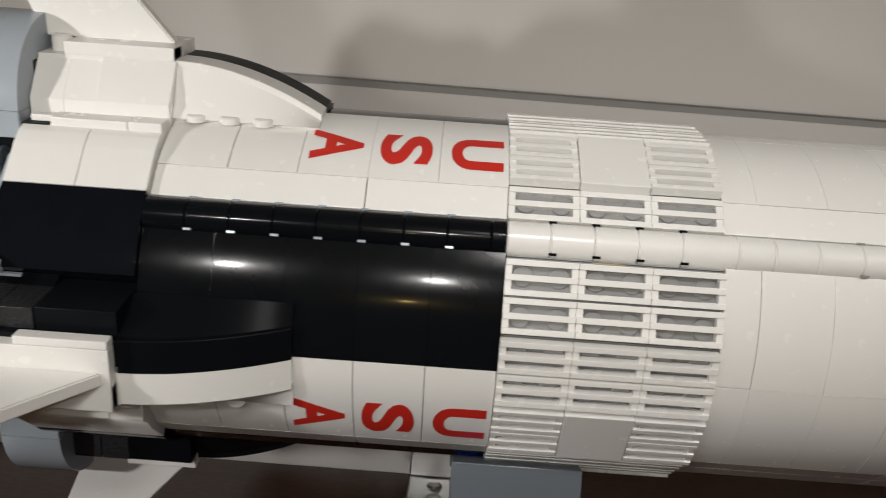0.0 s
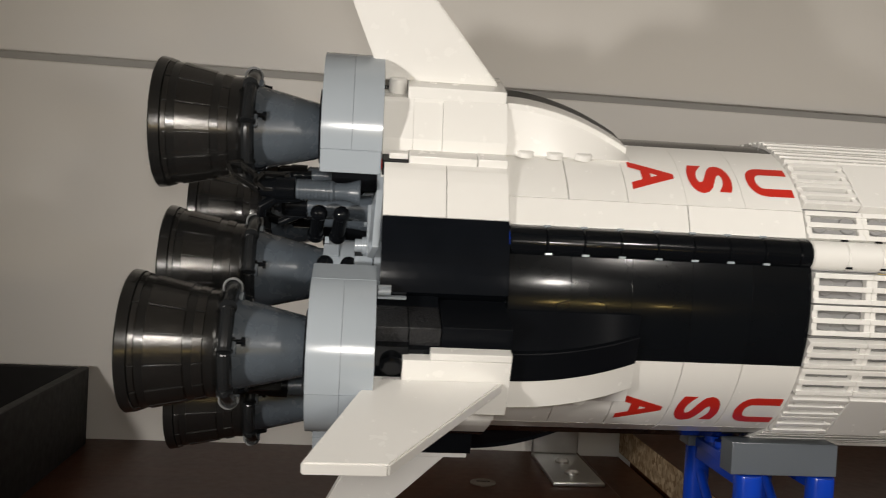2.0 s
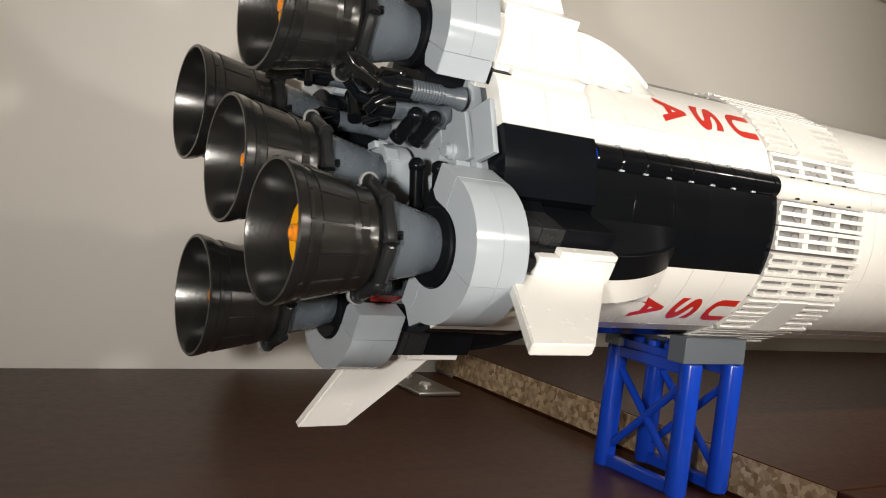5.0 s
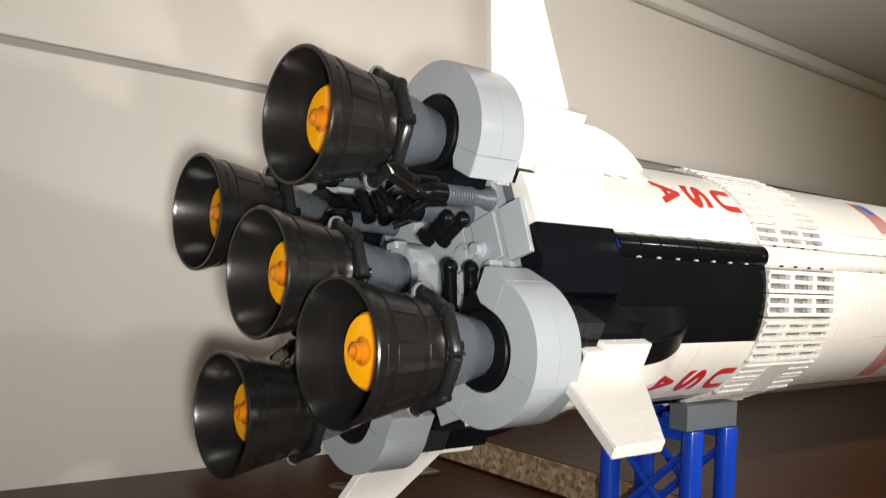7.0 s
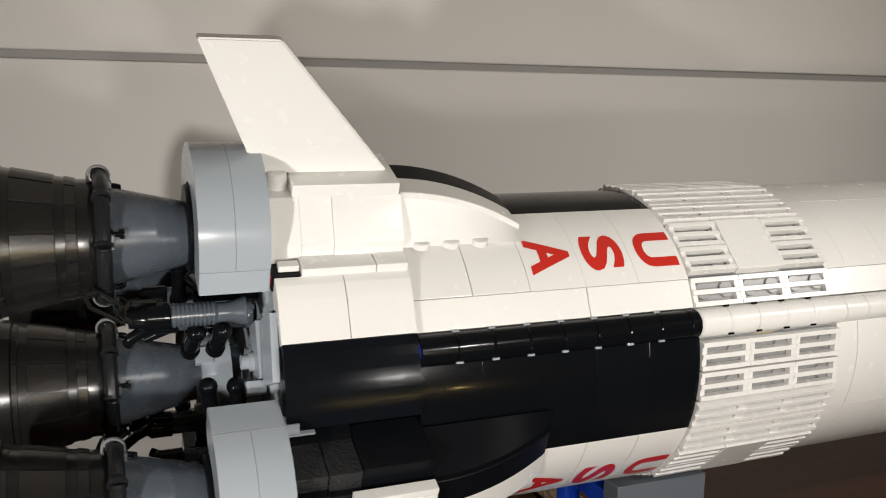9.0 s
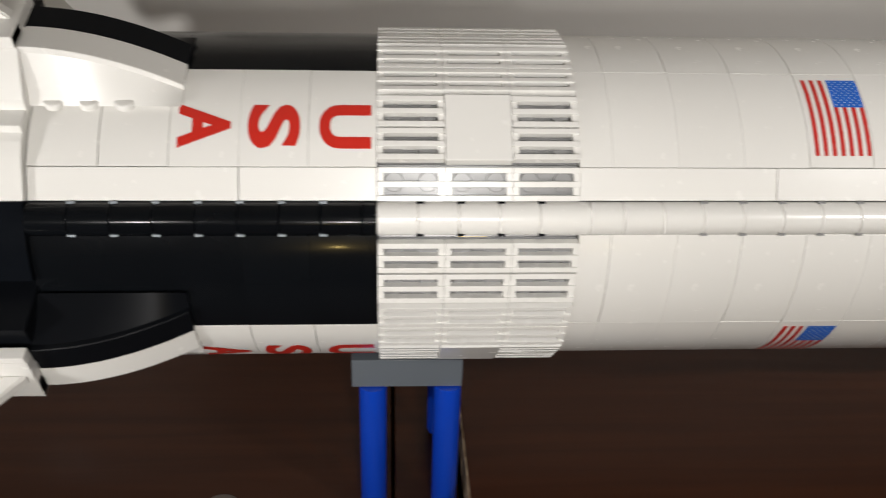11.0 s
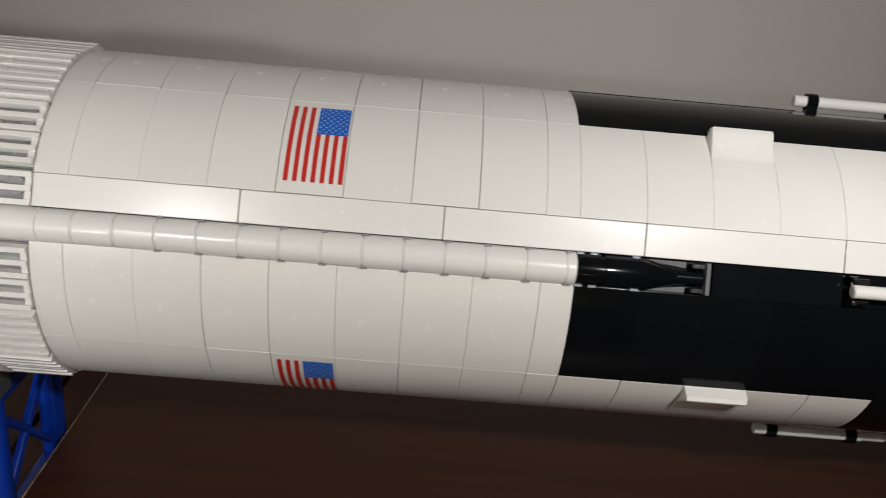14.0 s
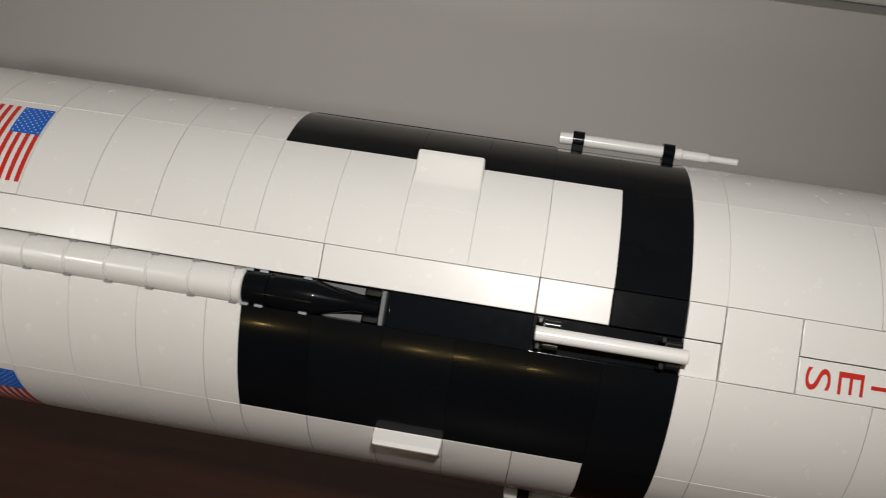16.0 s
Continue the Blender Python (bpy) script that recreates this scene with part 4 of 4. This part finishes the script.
def flag_red():
    bm = bmesh.new()
    w = (FX1 - FX0) / 13
    for k in range(0, 13, 2):
        arc_patch(bm, FX0 + k * w, FX0 + (k + 1) * w, FA0, FA1 if k < 6 else FA0 + (FA1 - FA0) * 0.60, 0.00010)
    return bm


def flag_canton():
    bm = bmesh.new()
    w = (FX1 - FX0) / 13
    arc_patch(bm, FX0 + 6 * w, FX1, FA0 + (FA1 - FA0) * 0.60, FA1, 0.00012)
    return bm


def flag_stars():
    bm = bmesh.new()
    w = (FX1 - FX0) / 13
    xa, xb, aa, ab = FX0 + 6 * w, FX1, FA0 + (FA1 - FA0) * 0.60, FA1
    for i in range(9):
        for j in range(11):
            if (i + j) % 2:
                continue
            x, a = xa + (xb - xa) * (i + 0.9) / 9.8, radians(aa + (ab - aa) * (j + 0.9) / 11.8)
            r = R + 0.00017
            c = []
            for q in range(10):
                s = 0.00023 if q % 2 == 0 else 0.00013
                t = math.pi * q / 5
                aq = a + s * math.sin(t) / r
                c.append(bm.verts.new((x + s * math.cos(t), -r * math.cos(aq), r * math.sin(aq))))
            bm.faces.new(c)
    return bm


for f in FACES:
    fl = place(part("flag_print", shared(("flag_stripes",), flag_red, RED), RED, rocket, "printed flag with red stripes and a blue field"), 0, f)
    part("flag_field", shared(("flag_field",), flag_canton, FLAG_BLUE), FLAG_BLUE, fl)
    part("flag_stars", shared(("flag_stars",), flag_stars, WHITE), WHITE, fl)

# ---------------------------------------------------------------- fittings on the upper band


def scoop():
    """A hood that swells smoothly out of the panel and ends in a rounded upper edge."""
    bm = bmesh.new()
    n, g = 22, 0.0002
    rows = []
    for k in range(n + 1):
        u = k / n
        a = radians(26.5 + 18.2 * u)
        h = 0.00004 + 0.0047 * (0.10 * u + 0.90 * max(0.0, (u - 0.46) / 0.54) ** 1.25)
        if u > 0.86:
            w = (u - 0.86) / 0.14
            h -= 0.0017 * (1 - math.sqrt(max(0.0, 1 - w * w)))
        e = min(0.0007, 0.5 * h)
        sec = ((g, h - e), (g + 0.3 * e, h - 0.3 * e), (g + e, h), (2 * P - g - e, h), (2 * P - g - 0.3 * e, h - 0.3 * e), (2 * P - g, h - e), (2 * P - g, -0.001), (g, -0.001))
        rows.append([bm.verts.new((x, -(R + d) * math.cos(a), (R + d) * math.sin(a))) for x, d in sec])
    for p, q in zip(rows[:-1], rows[1:]):
        for i in range(8):
            bm.faces.new((p[i], p[(i + 1) % 8], q[(i + 1) % 8], q[i]))
    bm.faces.new(rows[0]), bm.faces.new(rows[-1])
    return bm


def channel():
    bm = bmesh.new()
    add_box(bm, 22 * P, 34 * P, -0.0418, -0.0400, -0.0082, 0.0, 0.0002)
    return bm


def black_cone():
    bm = bmesh.new()
    prof = [(0.1762, 0.0030), (0.1762, 0.0038), (0.1800, 0.0040), (0.1815, 0.0040), (0.1816, 0.0036), (0.1826, 0.0036), (0.1827, 0.0040), (0.1918, 0.0040), (0.1924, 0.0038), (0.1994, 0.0021), (0.2002, 0.0018), (0.2062, 0.0018), (0.2062, 0.0010)]
    add_lathe(bm, prof, 28, Matrix.Translation((0, PIPE_Y, PIPE_Z)))
    return bm


def cone_wings():
    bm = bmesh.new()
    for s in (-1, 1):
        v = [bm.verts.new(p) for p in ((0.1924, PIPE_Y + 0.0006, PIPE_Z + s * 0.0037), (0.2026, PIPE_Y + 0.0006, PIPE_Z + s * 0.0037), (0.2026, PIPE_Y + 0.0006, PIPE_Z + s * 0.0022), (0.1924, PIPE_Y + 0.0006, PIPE_Z + s * 0.0034))]
        w = [bm.verts.new(q.co + Vector((0, 0.0015, 0))) for q in v]
        bm.faces.new(v), bm.faces.new(w)
        for i in range(4):
            bm.faces.new((v[i], v[(i + 1) % 4], w[(i + 1) % 4], w[i]))
    return bm


def clips():
    bm = bmesh.new()
    add_box(bm, 0.2068, 0.2078, -0.0450, -0.0418, -0.0079, -0.0003, 0.0002)
    return bm


def prong():
    bm = bmesh.new()
    add_box(bm, 0.2034, 0.2066, -0.0446, -0.0418, -0.0006, 0.0006, 0.0002)
    return bm


def rod_clip(x):
    bm = bmesh.new()
    for z in (-0.0074, -0.0018):
        add_box(bm, x, x + 0.0012, -0.0475, -0.0418, z, z + 0.0014, 0.0003)
    add_box(bm, x + 0.0013, x + 0.0052, -0.0436, -0.0418, -0.0066, -0.0012, 0.0002)
    add_lathe(bm, [(x + 0.0018, 0.0010), (x + 0.0050, 0.0010)], 12, Matrix.Translation((0, -0.0442, -0.0062)))
    add_lathe(bm, [(x + 0.0018, 0.0010), (x + 0.0050, 0.0010)], 12, Matrix.Translation((0, -0.0442, -0.0018)))
    return bm


def rod():
    bm = bmesh.new()
    add_lathe(bm, [(0.2405, 0.0012), (0.2407, 0.0016), (0.2724, 0.0016), (0.2726, 0.0012)], 20, Matrix.Translation((0, -0.0474, -0.0040)))
    return bm


def rod_tip():
    bm = bmesh.new()
    add_lathe(bm, [(0.2726, 0.0013), (0.2790, 0.0013), (0.2800, 0.0009), (0.2868, 0.0009), (0.2870, 0.0006)], 16, Matrix.Translation((0, -0.0474, -0.0040)))
    return bm


def band(x):
    bm = bmesh.new()
    add_lathe(bm, [(x, 0.0016), (x, 0.0023), (x + 0.0030, 0.0023), (x + 0.0030, 0.0016)], 20, Matrix.Translation((0, -0.0474, -0.0040)))
    add_box(bm, x, x + 0.0030, -0.0460, -0.0418, -0.0056, -0.0024, 0.0002)
    return bm


for f in FACES:
    place(part("scoop", shared(("scoop",), scoop, WHITE, 40), WHITE, rocket), 26 * P, f)
    place(part("channel", shared(("channel",), channel, BLACK), BLACK, rocket), 0, f)
    if f in (0, 180):
        place(part("cone_wing", shared(("cone_wing",), cone_wings, CLEAR_GREY), CLEAR_GREY, rocket), 0, f)
        cl = place(part("clip", shared(("clip",), clips, CLEAR_GREY), CLEAR_GREY, rocket), 0, f)
        for z in (-0.0070, -0.0012):
            part("prong", shared(("prong",), prong, BELL), BELL, cl).location.z = z
        cone = place(part("nose_cone", shared(("nose_cone",), black_cone, BLACK), BLACK, rocket), 0, f)
        for x in (0.1762, 0.1795, 0.1895):
            add_notches(cone, x, LGREY)
    bm = bmesh.new()
    add_box(bm, 0.2086 if f in (0, 180) else 0.1762, 0.2400, -0.0440, -0.0420, -0.0081, -0.0002, 0.0002)
    place(part("flat_tile", bm, SATIN, rocket), 0, f)
    r_ = place(part("rod", shared(("rod",), rod, WHITE), WHITE, rocket), 0, f)
    if f in (0, 180):
        for k, x in enumerate((0.2408, 0.2668)):
            part("rod_clip", shared(("rod_clip", k), lambda: rod_clip(x), BELL), BELL, r_)
    else:
        for k, x in enumerate((0.2440, 0.2675)):
            part("rod_band", shared(("rod_band", k), lambda: band(x), BLACK), BLACK, r_)
        part("rod_tip", shared(("rod_tip",), rod_tip, WHITE), WHITE, r_)
